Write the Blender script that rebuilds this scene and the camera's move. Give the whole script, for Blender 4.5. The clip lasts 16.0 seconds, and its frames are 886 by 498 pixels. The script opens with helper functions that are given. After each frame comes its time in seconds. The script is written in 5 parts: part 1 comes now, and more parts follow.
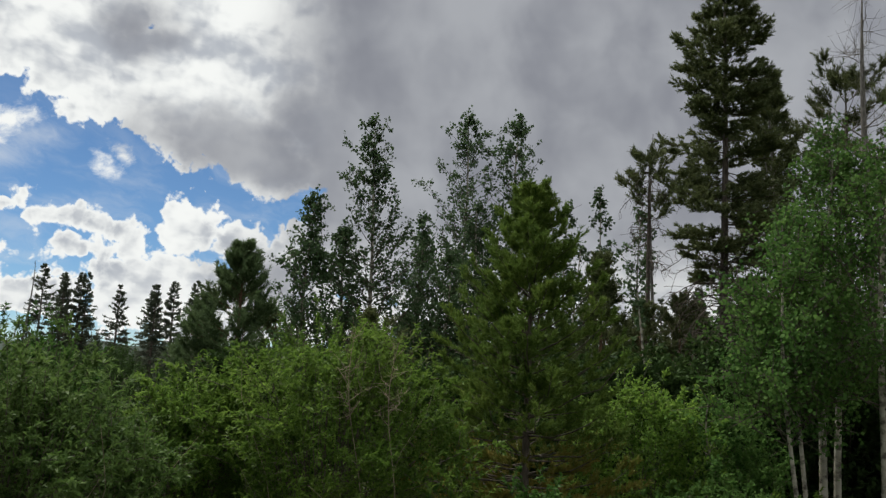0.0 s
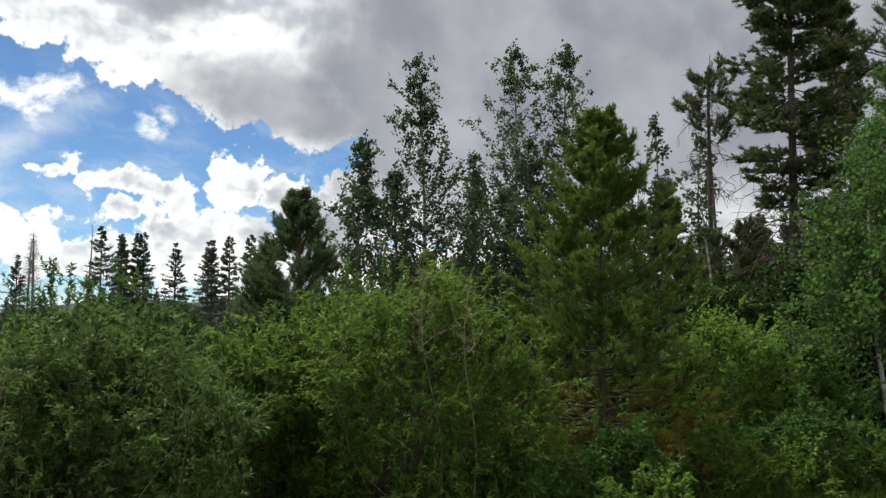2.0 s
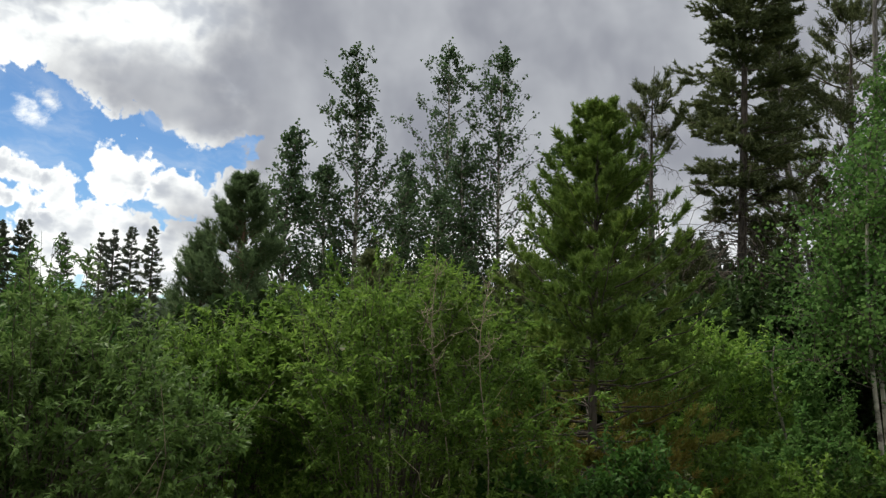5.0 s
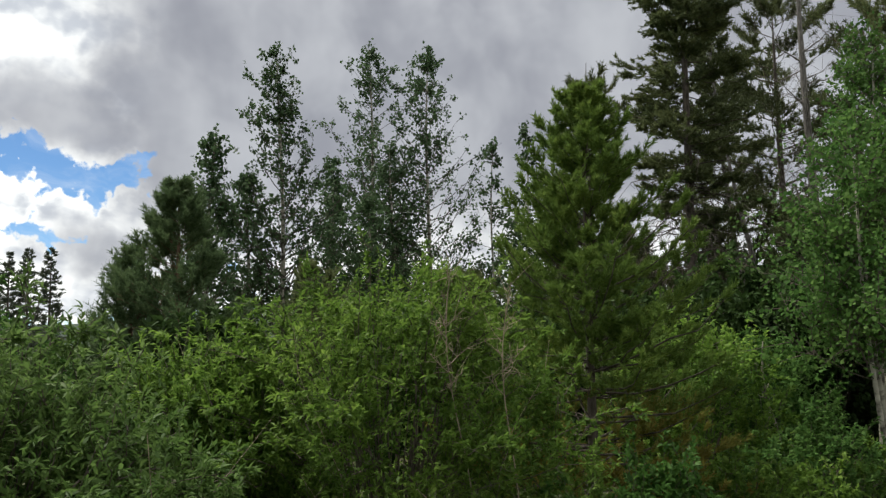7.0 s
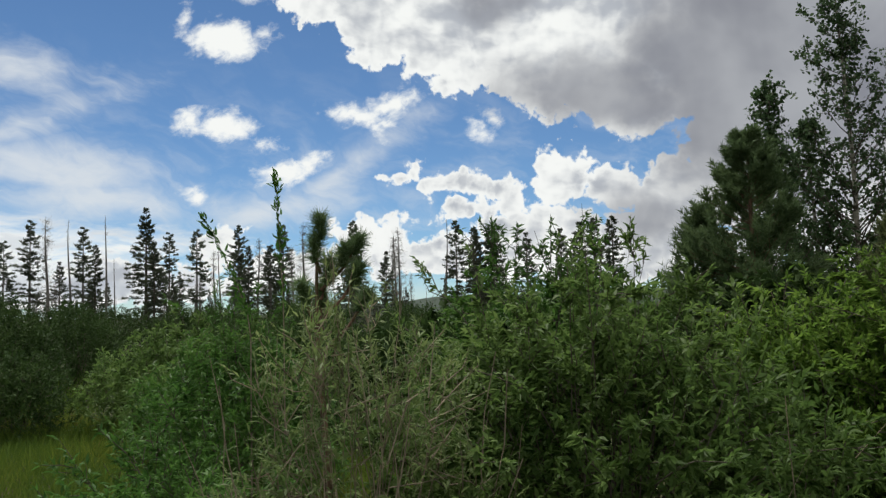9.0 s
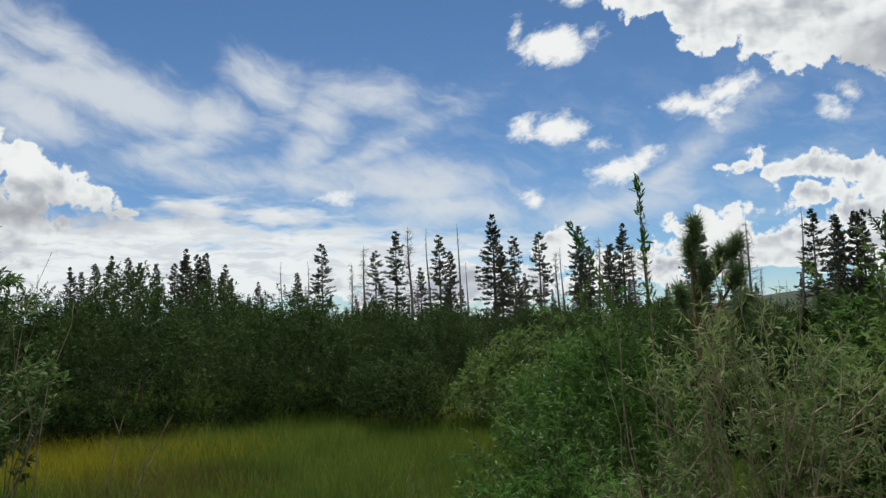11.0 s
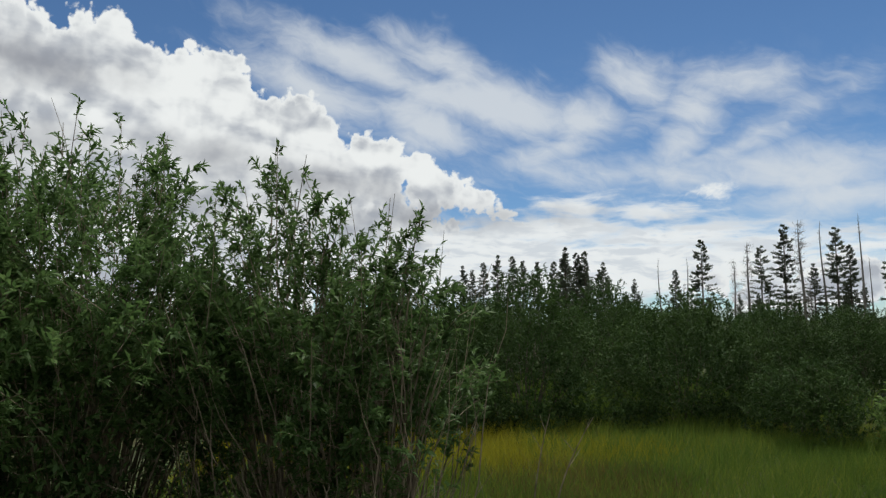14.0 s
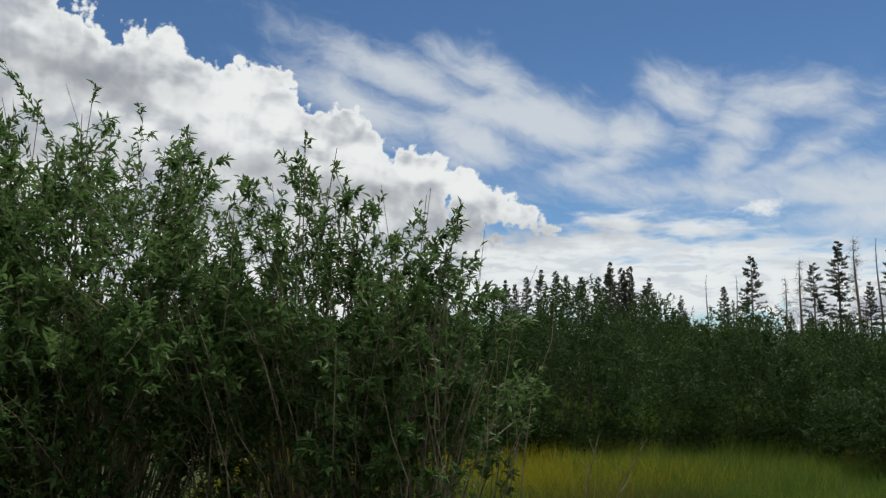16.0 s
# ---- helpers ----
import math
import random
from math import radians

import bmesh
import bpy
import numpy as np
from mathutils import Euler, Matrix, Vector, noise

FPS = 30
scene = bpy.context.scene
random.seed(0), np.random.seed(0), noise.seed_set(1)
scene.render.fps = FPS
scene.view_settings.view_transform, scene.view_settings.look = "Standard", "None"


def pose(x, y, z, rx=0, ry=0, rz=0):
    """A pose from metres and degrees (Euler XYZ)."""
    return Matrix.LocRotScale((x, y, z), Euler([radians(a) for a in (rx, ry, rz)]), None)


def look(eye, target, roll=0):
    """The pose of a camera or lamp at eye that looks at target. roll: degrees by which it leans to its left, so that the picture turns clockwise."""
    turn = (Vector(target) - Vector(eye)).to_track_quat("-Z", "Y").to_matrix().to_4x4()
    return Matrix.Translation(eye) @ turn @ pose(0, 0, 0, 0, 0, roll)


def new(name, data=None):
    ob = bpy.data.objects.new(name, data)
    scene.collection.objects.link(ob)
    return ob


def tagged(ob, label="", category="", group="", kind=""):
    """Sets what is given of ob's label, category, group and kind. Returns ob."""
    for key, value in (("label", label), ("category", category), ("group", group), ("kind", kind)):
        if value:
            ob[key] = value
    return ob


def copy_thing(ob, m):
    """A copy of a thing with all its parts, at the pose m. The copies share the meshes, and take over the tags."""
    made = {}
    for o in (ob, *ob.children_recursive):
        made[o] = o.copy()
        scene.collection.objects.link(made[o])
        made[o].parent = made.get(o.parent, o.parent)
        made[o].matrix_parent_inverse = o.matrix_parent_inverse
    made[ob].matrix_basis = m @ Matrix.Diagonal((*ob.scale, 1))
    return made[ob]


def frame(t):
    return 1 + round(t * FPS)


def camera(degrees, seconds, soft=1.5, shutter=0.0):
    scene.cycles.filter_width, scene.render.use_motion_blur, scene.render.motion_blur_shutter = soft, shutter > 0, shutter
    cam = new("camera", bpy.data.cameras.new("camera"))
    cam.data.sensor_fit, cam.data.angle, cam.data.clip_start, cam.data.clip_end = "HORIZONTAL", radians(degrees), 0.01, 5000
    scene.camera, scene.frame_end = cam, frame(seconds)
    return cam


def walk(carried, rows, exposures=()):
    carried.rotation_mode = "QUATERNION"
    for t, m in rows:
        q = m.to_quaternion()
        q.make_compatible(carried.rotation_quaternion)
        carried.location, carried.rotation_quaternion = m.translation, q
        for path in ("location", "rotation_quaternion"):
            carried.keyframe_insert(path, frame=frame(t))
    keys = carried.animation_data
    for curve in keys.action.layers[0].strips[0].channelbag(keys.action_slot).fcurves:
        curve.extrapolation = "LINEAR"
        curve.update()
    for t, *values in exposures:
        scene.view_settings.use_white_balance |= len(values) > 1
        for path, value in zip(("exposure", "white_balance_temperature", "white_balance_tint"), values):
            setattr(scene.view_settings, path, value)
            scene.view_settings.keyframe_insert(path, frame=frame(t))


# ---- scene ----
cam = camera(56.98, 16.0, soft=1.35)
walk(cam, [
    (0.0, pose(-0.000, -0.000, 1.700, 98.64, -2.88, 12.39)),
    (0.5, pose(-0.024, 0.056, 1.700, 98.35, -1.53, 12.97)),
    (1.0, pose(-0.079, 0.095, 1.693, 96.33, -1.15, 15.20)),
    (1.5, pose(-0.151, 0.109, 1.691, 95.32, -0.46, 15.28)),
    (2.0, pose(-0.239, 0.224, 1.681, 94.56, -0.11, 15.98)),
    (2.5, pose(-0.336, 0.356, 1.675, 92.81, -0.46, 17.88)),
    (3.0, pose(-0.465, 0.473, 1.664, 92.97, -0.69, 17.71)),
    (3.5, pose(-0.622, 0.557, 1.651, 93.13, -2.73, 15.86)),
    (4.0, pose(-0.809, 0.671, 1.630, 93.35, -3.31, 12.98)),
    (4.5, pose(-1.058, 0.739, 1.620, 94.38, -2.71, 11.58)),
    (5.0, pose(-1.273, 0.839, 1.620, 95.18, -2.05, 8.29)),
    (7.5, pose(-2.149, 1.655, 1.626, 95.95, 1.11, 1.66)),
    (8.0, pose(-2.262, 1.687, 1.601, 93.33, 1.24, 14.00)),
    (8.5, pose(-2.328, 1.750, 1.596, 93.76, 1.50, 28.32)),
    (9.0, pose(-2.377, 1.762, 1.598, 94.08, 1.39, 38.89)),
    (9.5, pose(-2.402, 1.758, 1.600, 94.30, 2.57, 46.26)),
    (10.0, pose(-2.375, 1.671, 1.603, 94.48, 2.76, 51.66)),
    (12.5, pose(-2.462, 1.407, 1.708, 94.87, 0.87, 76.20)),
    (13.0, pose(-2.468, 1.356, 1.715, 94.98, 0.64, 79.59)),
    (13.5, pose(-2.468, 1.268, 1.728, 95.03, 0.72, 83.61)),
    (14.0, pose(-2.491, 1.223, 1.728, 95.10, 0.91, 88.03)),
    (14.5, pose(-2.623, 1.267, 1.730, 95.25, 0.11, 93.84)),
    (15.0, pose(-2.737, 1.315, 1.714, 95.85, -0.03, 95.81)),
    (15.5, pose(-2.841, 1.287, 1.701, 96.15, 0.60, 94.20)),
    (16.0, pose(-2.971, 1.257, 1.689, 96.14, 0.01, 90.97)),
], exposures=[(0.0, -0.2, 6450, 6), (1.0, 0.0, 6450, 6), (2.0, 0.1, 6450, 6), (5.0, 0.14, 6450, 6), (7.5, 0.25, 6450, 6), (8.5, 0.0, 6450, 6), (9.0, -0.2, 6450, 6), (10.0, -0.28, 6400, 6), (12.5, -0.3, 6350, 6), (16.0, -0.35, 6350, 6)])

# ---- world: sky with clouds, and the sun ----
SUN_AZ, SUN_EL = 60.0, 62.0          # degrees; azimuth counted from +y towards -x
world = bpy.data.worlds.new("sky")
scene.world = world
world.use_nodes = True
wt = world.node_tree
wt.nodes.clear()


def wnode(kind, **props):
    n = wt.nodes.new(kind)
    for k, v in props.items():
        if k == "operation":
            n.operation = v
        elif k == "data_type":
            n.data_type = v
        elif k == "vector_type":
            n.vector_type = v
        elif k == "interpolation_type":
            n.interpolation_type = v
    return n


def wlink(a, b):
    wt.links.new(a, b)


def wmath(op, a, b=None):
    n = wnode("ShaderNodeMath", operation=op)
    for i, s in enumerate((a, b)):
        if s is None:
            continue
        if isinstance(s, (int, float)):
            n.inputs[i].default_value = s
        else:
            wlink(s, n.inputs[i])
    return n.outputs[0]


def wnoise(vec, scale, detail, rough=0.55):
    n = wnode("ShaderNodeTexNoise")
    n.inputs["Scale"].default_value = scale
    n.inputs["Detail"].default_value = detail
    n.inputs["Roughness"].default_value = rough
    wlink(vec, n.inputs["Vector"])
    return n


def wramp(val, lo, hi, to0=0.0, to1=1.0):
    n = wnode("ShaderNodeMapRange", interpolation_type="SMOOTHSTEP")
    wlink(val, n.inputs["Value"])
    for k, v in (("From Min", lo), ("From Max", hi), ("To Min", to0), ("To Max", to1)):
        n.inputs[k].default_value = v
    return n.outputs[0]


def wmix(fac, a, b):
    n = wnode("ShaderNodeMix", data_type="RGBA")
    for s, i in ((fac, 0), (a, 6), (b, 7)):
        if isinstance(s, (int, float)):
            n.inputs[i].default_value = s
        elif isinstance(s, tuple):
            n.inputs[i].default_value = (*s, 1)
        else:
            wlink(s, n.inputs[i])
    return n.outputs[2]


coord = wnode("ShaderNodeTexCoord").outputs["Generated"]
sep = wnode("ShaderNodeSeparateXYZ")
wlink(coord, sep.inputs[0])
az = wmath("MULTIPLY", wmath("ARCTAN2", wmath("MULTIPLY", sep.outputs[0], -1.0), sep.outputs[1]), 57.2958)
el = wmath("MULTIPLY", wmath("ARCSINE", sep.outputs[2]), 57.2958)
flat = wnode("ShaderNodeCombineXYZ")
wlink(az, flat.inputs[0])
wlink(el, flat.inputs[1])
flat = flat.outputs[0]


def vmath(op, a, b):
    n = wnode("ShaderNodeVectorMath", operation=op)
    for i, s in enumerate((a, b)):
        if isinstance(s, tuple):
            n.inputs[i].default_value = s
        else:
            wlink(s, n.inputs[i])
    return n.outputs[0]


def warp(vec, scale, amount, detail):
    """Angles pushed about by a noise of that many lumps a degree."""
    c = vmath("SUBTRACT", wnoise(vec, scale, detail).outputs["Color"], (0.5, 0.5, 0.5))
    return vmath("ADD", vec, vmath("MULTIPLY", c, (amount, amount * 0.7, 0)))


def ovals(vec, rows):
    """Degrees outside the nearest of the rows' ovals, less than nothing inside: azimuth, elevation, half width, half height, lean."""
    best = None
    for a, e, ra, re, lean in rows:
        m = wnode("ShaderNodeMapping", vector_type="TEXTURE")
        m.inputs["Location"].default_value = (a, e, 0)
        m.inputs["Rotation"].default_value = (0, 0, radians(lean))
        m.inputs["Scale"].default_value = (ra, re, 1)
        wlink(vec, m.inputs["Vector"])
        n = wnode("ShaderNodeVectorMath", operation="LENGTH")
        wlink(m.outputs[0], n.inputs[0])
        d = wmath("MULTIPLY", wmath("SUBTRACT", n.outputs["Value"], 1.0), min(ra, re))
        best = d if best is None else wmath("MINIMUM", best, d)
    return best


def puffs(vec, scale, detail=2.0):
    """Distance to the heart of the nearest round puff, of that many a degree."""
    n = wnode("ShaderNodeTexVoronoi")
    n.voronoi_dimensions = "2D"
    n.inputs["Scale"].default_value = scale
    n.inputs["Detail"].default_value = detail
    n.inputs["Roughness"].default_value = 0.5
    wlink(vec, n.inputs["Vector"])
    return n.outputs["Distance"]


def stretched(vec, lean, along):
    m = wnode("ShaderNodeMapping", vector_type="TEXTURE")
    m.inputs["Rotation"].default_value = (0, 0, radians(lean))
    m.inputs["Scale"].default_value = (along, 1.0, 1)
    wlink(vec, m.inputs["Vector"])
    return m.outputs[0]


def scaled(val, middle, amount):
    return wmath("MULTIPLY", wmath("SUBTRACT", val, middle), amount)


# the great cloud over the trees, and the heaps below it
CUMULUS = [
    (47.2, 22.6, 3.4, 3.4, 20), (42.5, 21.4, 5.0, 4.9, 20), (37.5, 19.8, 5.0, 5.2, 20), (31, 18.0, 6.5, 5.4, 15), (24, 16.4, 8, 5.4, 0), (26, 21, 9, 8, 0), (18.5, 9, 4, 6, 0),
    (37, 29, 12, 8, 0), (-22, 22, 44, 36, 0), (14, 11, 9, 6, 0),
    (41.0, 9.4, 1.9, 0.55, -10), (38.0, 8.9, 2.9, 1.2, 0), (35.0, 8.3, 2.9, 1.5, 0), (36.0, 6.9, 5.5, 1.2, 0), (40.5, 6.2, 3.0, 0.8, 0), (30.6, 8.8, 2.4, 2.3, 0), (26.6, 8.0, 2.6, 2.0, 0), (22.4, 7.2, 3.6, 3.0, 0),
]
LOW_HEAPS = [
    (32, 5.4, 7, 1.8, 0), (27, 3.6, 14, 2.8, 0), (44.2, 4.6, 3.6, 2.0, 0), (40, 3.4, 6, 1.6, 0), (54.4, 4.6, 2.8, 1.5, 0), (50, 2.6, 6, 1.6, 0), (62, 2.0, 12, 2.0, 0),
]
SHREDS = [
    (53.8, 18.1, 2.2, 1.2, 0), (51.6, 21.7, 1.6, 0.8, 0), (56.1, 12.9, 0.9, 0.7, -20), (53.7, 12.6, 1.6, 1.0, 0), (56.4, 19.2, 0.35, 0.6, 20),
    (51.4, 18.6, 0.7, 0.3, -20), (51.0, 11.4, 0.5, 0.2, 0), (55.7, 7.9, 0.5, 0.4, 0), (49.4, 9.6, 2.0, 0.7, -12), (48.2, 10.2, 0.9, 0.4, -20),
    (44.4, 13.4, 1.9, 0.6, 10), (42.2, 14.2, 1.7, 0.65, -20), (43.6, 13.1, 1.0, 0.4, 50), (36.0, 12.2, 0.7, 0.5, 50), (35.0, 13.1, 0.5, 0.3, 20), (69.4, 8.3, 0.9, 0.35, 0),
]
# the bank that climbs away from the meadow, and flat layers below it
BANK = [
    (119, 16.2, 7, 6, 20), (111, 15.3, 6, 5, 20), (104.5, 13.9, 5, 4.8, 20), (98.5, 11.8, 4.5, 4.2, 20), (93, 10.2, 3.6, 3.2, 20), (89, 9.6, 2.8, 2.3, 30),
    (85.8, 8.5, 2.2, 1.4, 35), (83.6, 7.7, 1.5, 0.7, 30), (112, 6, 20, 8, 0), (95, 6, 9, 3.2, 0), (140, 24, 26, 16, 20),
]
LAYERS = [
    (78.6, 7.7, 1.7, 0.7, 0), (74, 7.3, 2.6, 0.45, 0), (81, 6.2, 6, 1.0, 0), (72, 5.5, 6, 0.8, 0), (66, 5.0, 5, 0.5, 0), (60.5, 4.4, 3.4, 0.6, 0), (80, 3.4, 20, 2.0, 0), (90, 4.2, 12, 2.6, 0),
]
CIRRUS = [
    (84.5, 14.9, 6.5, 1.7, 13), (78.3, 13.5, 2.5, 1.4, 5), (93, 17.6, 6, 1.0, 20), (79.6, 11.9, 2.8, 0.5, -15), (87, 17.6, 3.0, 0.9, 30), (96.5, 15.8, 4.5, 1.2, 22), (89, 13.8, 3.5, 1.4, 20),
    (73.8, 16.0, 2.2, 1.1, 30), (70.4, 14.0, 1.5, 1.0, 40), (67.0, 15.5, 2.2, 0.7, 10), (71.2, 11.8, 1.6, 0.9, -40), (66.6, 11.9, 2.6, 0.4, -24),
    (71, 9.7, 2.8, 0.7, 0), (75.6, 10.0, 3.2, 0.6, 6), (63.4, 9.4, 3.8, 1.2, 5), (62, 7.5, 4.0, 0.9, 0), (50.6, 7.0, 3.2, 0.7, -10), (45.4, 9.8, 2.6, 0.4, -35),
]
GREY = [
    (27.0, 14.3, 7.0, 2.6, 6), (35.0, 21.2, 2.6, 1.6, 0), (20, 17, 6, 3, 0), (32.0, 14.4, 2.4, 0.9, 10), (25.0, 6.0, 3.4, 1.6, 0),
    (123, 15.0, 4.0, 0.9, 0), (115.5, 16.6, 3.6, 0.9, 5), (120, 11.8, 6.0, 0.9, 0), (104, 11.4, 3.0, 0.8, 5), (97.5, 10.0, 3.2, 0.6, 8), (88.6, 7.2, 4.0, 0.35, 0), (111, 8.4, 6.0, 0.7, 0),
]
BRIGHT = [(31.6, 18.8, 1.7, 1.0, 10), (29.4, 21.4, 1.0, 1.9, 20), (27.2, 19.6, 1.2, 0.7, 0), (40.5, 19.0, 4.5, 1.8, 20)]
ruffled = warp(warp(flat, 0.22, 1.6, 2), 1.1, 0.5, 3)
bumps = wmath("ADD", scaled(puffs(ruffled, 0.42), 0.62, 1.3), scaled(puffs(ruffled, 1.25), 0.5, 0.55))
fine = scaled(wnoise(flat, 3.2, 4, 0.6).outputs["Fac"], 0.5, 0.5)
heap = wmath("MINIMUM", wmath("MINIMUM", ovals(flat, CUMULUS), ovals(flat, LOW_HEAPS)), ovals(flat, BANK))
heap = wmath("ADD", wmath("ADD", heap, bumps), fine)
shred_noise = scaled(wnoise(stretched(warp(flat, 0.8, 1.0, 3), -18, 1.5), 1.2, 6, 0.6).outputs["Fac"], 0.5, 2.2)
shred = wmath("ADD", ovals(warp(flat, 0.6, 1.0, 3), SHREDS), shred_noise)
layer_noise = wnoise(stretched(warp(flat, 0.3, 1.5, 2), 1, 4.0), 1.3, 5, 0.55).outputs["Fac"]
layer = wmath("ADD", ovals(flat, LAYERS), scaled(layer_noise, 0.56, 3.0))
heap_mask = wramp(heap, 0.14, -0.26)
thick_mask = wmath("MAXIMUM", heap_mask, wmath("MAXIMUM", wramp(shred, 0.45, -0.55), wramp(layer, 0.55, -0.7, 0.0, 0.94)))
# streaks of high ice cloud, drawn out along one slant
fibre_at = warp(warp(flat, 0.16, 6.0, 3), 0.7, 0.9, 3)
streak = wnoise(stretched(fibre_at, 18, 2.4), 0.55, 7, 0.58).outputs["Fac"]
thin = wmath("ADD", ovals(warp(flat, 0.3, 1.6, 3), CIRRUS), scaled(streak, 0.5, 3.6))
thin_mask = wmath("MULTIPLY", wramp(thin, 1.5, -1.2), 0.85)
veil = wmath("MULTIPLY", wmath("MULTIPLY", wramp(streak, 0.42, 0.75), wramp(el, 20, 6)), 0.34)
# scattered bright cloud added outside the view, overhead and behind, to fill shaded fronts
fill_cloud = wramp(wnoise(flat, 0.05, 6).outputs["Fac"], 0.34, 0.46)
fill_cloud = wmath("MULTIPLY", fill_cloud, wmath("MAXIMUM", wramp(el, 26, 34), wramp(wmath("ABSOLUTE", wmath("SUBTRACT", az, 50)), 85, 110)))
# grey bellies, and the thick grey overcast with faint falls of rain
lump = wnoise(warp(flat, 0.3, 2.0, 2), 0.3, 5, 0.5).outputs["Fac"]
grey_patch = wramp(wmath("ADD", ovals(warp(flat, 0.35, 2.2, 3), GREY), scaled(lump, 0.5, 3.0)), 1.5, -1.4, 0.0, 0.9)
turned = wnode("ShaderNodeSeparateXYZ")
wlink(warp(warp(flat, 0.13, 6.0, 4), 0.6, 1.5, 4), turned.inputs[0])
grey_main = wmath("MULTIPLY", wramp(turned.outputs[0], 29, 20), wramp(turned.outputs[1], 4.0, 11.0, 0.3, 1.0))
grey = wmath("MAXIMUM", grey_patch, grey_main)
grey = wmath("MULTIPLY", grey, wramp(wmath("ADD", ovals(warp(flat, 0.5, 1.6, 3), BRIGHT), scaled(lump, 0.5, 1.6)), -0.5, 0.9))
# soft modelling inside the heaps: hollows between the puffs fall off towards grey below each crown
hollow_low = wmath("SUBTRACT", puffs(vmath("ADD", ruffled, (0.25, 0.7, 0)), 0.42), puffs(ruffled, 0.42))
model = wmath("ADD", wmath("MULTIPLY", hollow_low, 0.35), scaled(wnoise(stretched(ruffled, 6, 2.2), 0.32, 5, 0.5).outputs["Fac"], 0.47, 2.0))
inner = wramp(heap, 0.0, -1.1)
lit = wmix(wmath("MULTIPLY", wramp(model, -0.2, 0.45), inner), (1.08, 1.07, 1.06), (0.54, 0.56, 0.62))
lit = wmix(wmath("MULTIPLY", wramp(layer_noise, 0.56, 0.40), wmath("MULTIPLY", wramp(el, 9.0, 5.0, 0.0, 0.5), wramp(az, 50, 62))), lit, (0.62, 0.66, 0.74))
rain = wnoise(stretched(warp(flat, 0.1, 4.0, 2), 80, 2.2), 0.22, 3, 0.45).outputs["Fac"]
broad = wnoise(warp(flat, 0.12, 5.0, 2), 0.12, 4, 0.5).outputs["Fac"]
belly_col = wmix(wramp(wmath("ADD", wmath("MULTIPLY", rain, 0.3), wmath("MULTIPLY", broad, 0.7)), 0.36, 0.64), (0.285, 0.29, 0.335), (0.455, 0.46, 0.50))
cloud_col = wmix(grey, lit, belly_col)
sky = wnode("ShaderNodeTexSky")
sky.sky_type = "NISHITA"
sky.sun_disc = False
sky.sun_elevation, sky.sun_rotation = radians(SUN_EL), radians(-SUN_AZ)
sky.altitude, sky.air_density, sky.dust_density, sky.ozone_density = 2600, 1.0, 0.15, 1.6
blue = wnode("ShaderNodeMix", data_type="RGBA")
blue.blend_type = "MULTIPLY"
blue.inputs[0].default_value = 1.0
wlink(sky.outputs[0], blue.inputs[6])
SKY_STRENGTH = 0.09
blue.inputs[7].default_value = (SKY_STRENGTH * 0.80, SKY_STRENGTH * 0.98, SKY_STRENGTH * 1.13, 1)
sky_col = wmix(wmath("MAXIMUM", thin_mask, veil), blue.outputs[2], (0.86, 0.88, 0.92))
sky_col = wmix(thick_mask, sky_col, cloud_col)
sky_col = wmix(fill_cloud, sky_col, wmix(wramp(el, 22, 62), (0.6, 0.605, 0.62), (1.12, 1.12, 1.1)))
back = wnode("ShaderNodeBackground")
wlink(sky_col, back.inputs[0])
back.inputs[1].default_value = 1.0
wout = wnode("ShaderNodeOutputWorld")
wlink(back.outputs[0], wout.inputs[0])

sun_data = bpy.data.lights.new("sun", "SUN")
sun_data.energy, sun_data.angle, sun_data.color = 4.2, radians(14), (1.0, 0.95, 0.86)
sun = new("sun", sun_data)
sd = Vector((-math.sin(radians(SUN_AZ)) * math.cos(radians(SUN_EL)), math.cos(radians(SUN_AZ)) * math.cos(radians(SUN_EL)), math.sin(radians(SUN_EL))))
sun.matrix_world = look(sd * 60, (0, 0, 0))

# ---- materials ----


def material(name):
    m = bpy.data.materials.new(name)
    m.use_nodes = True
    m.node_tree.nodes.clear()
    return m, m.node_tree


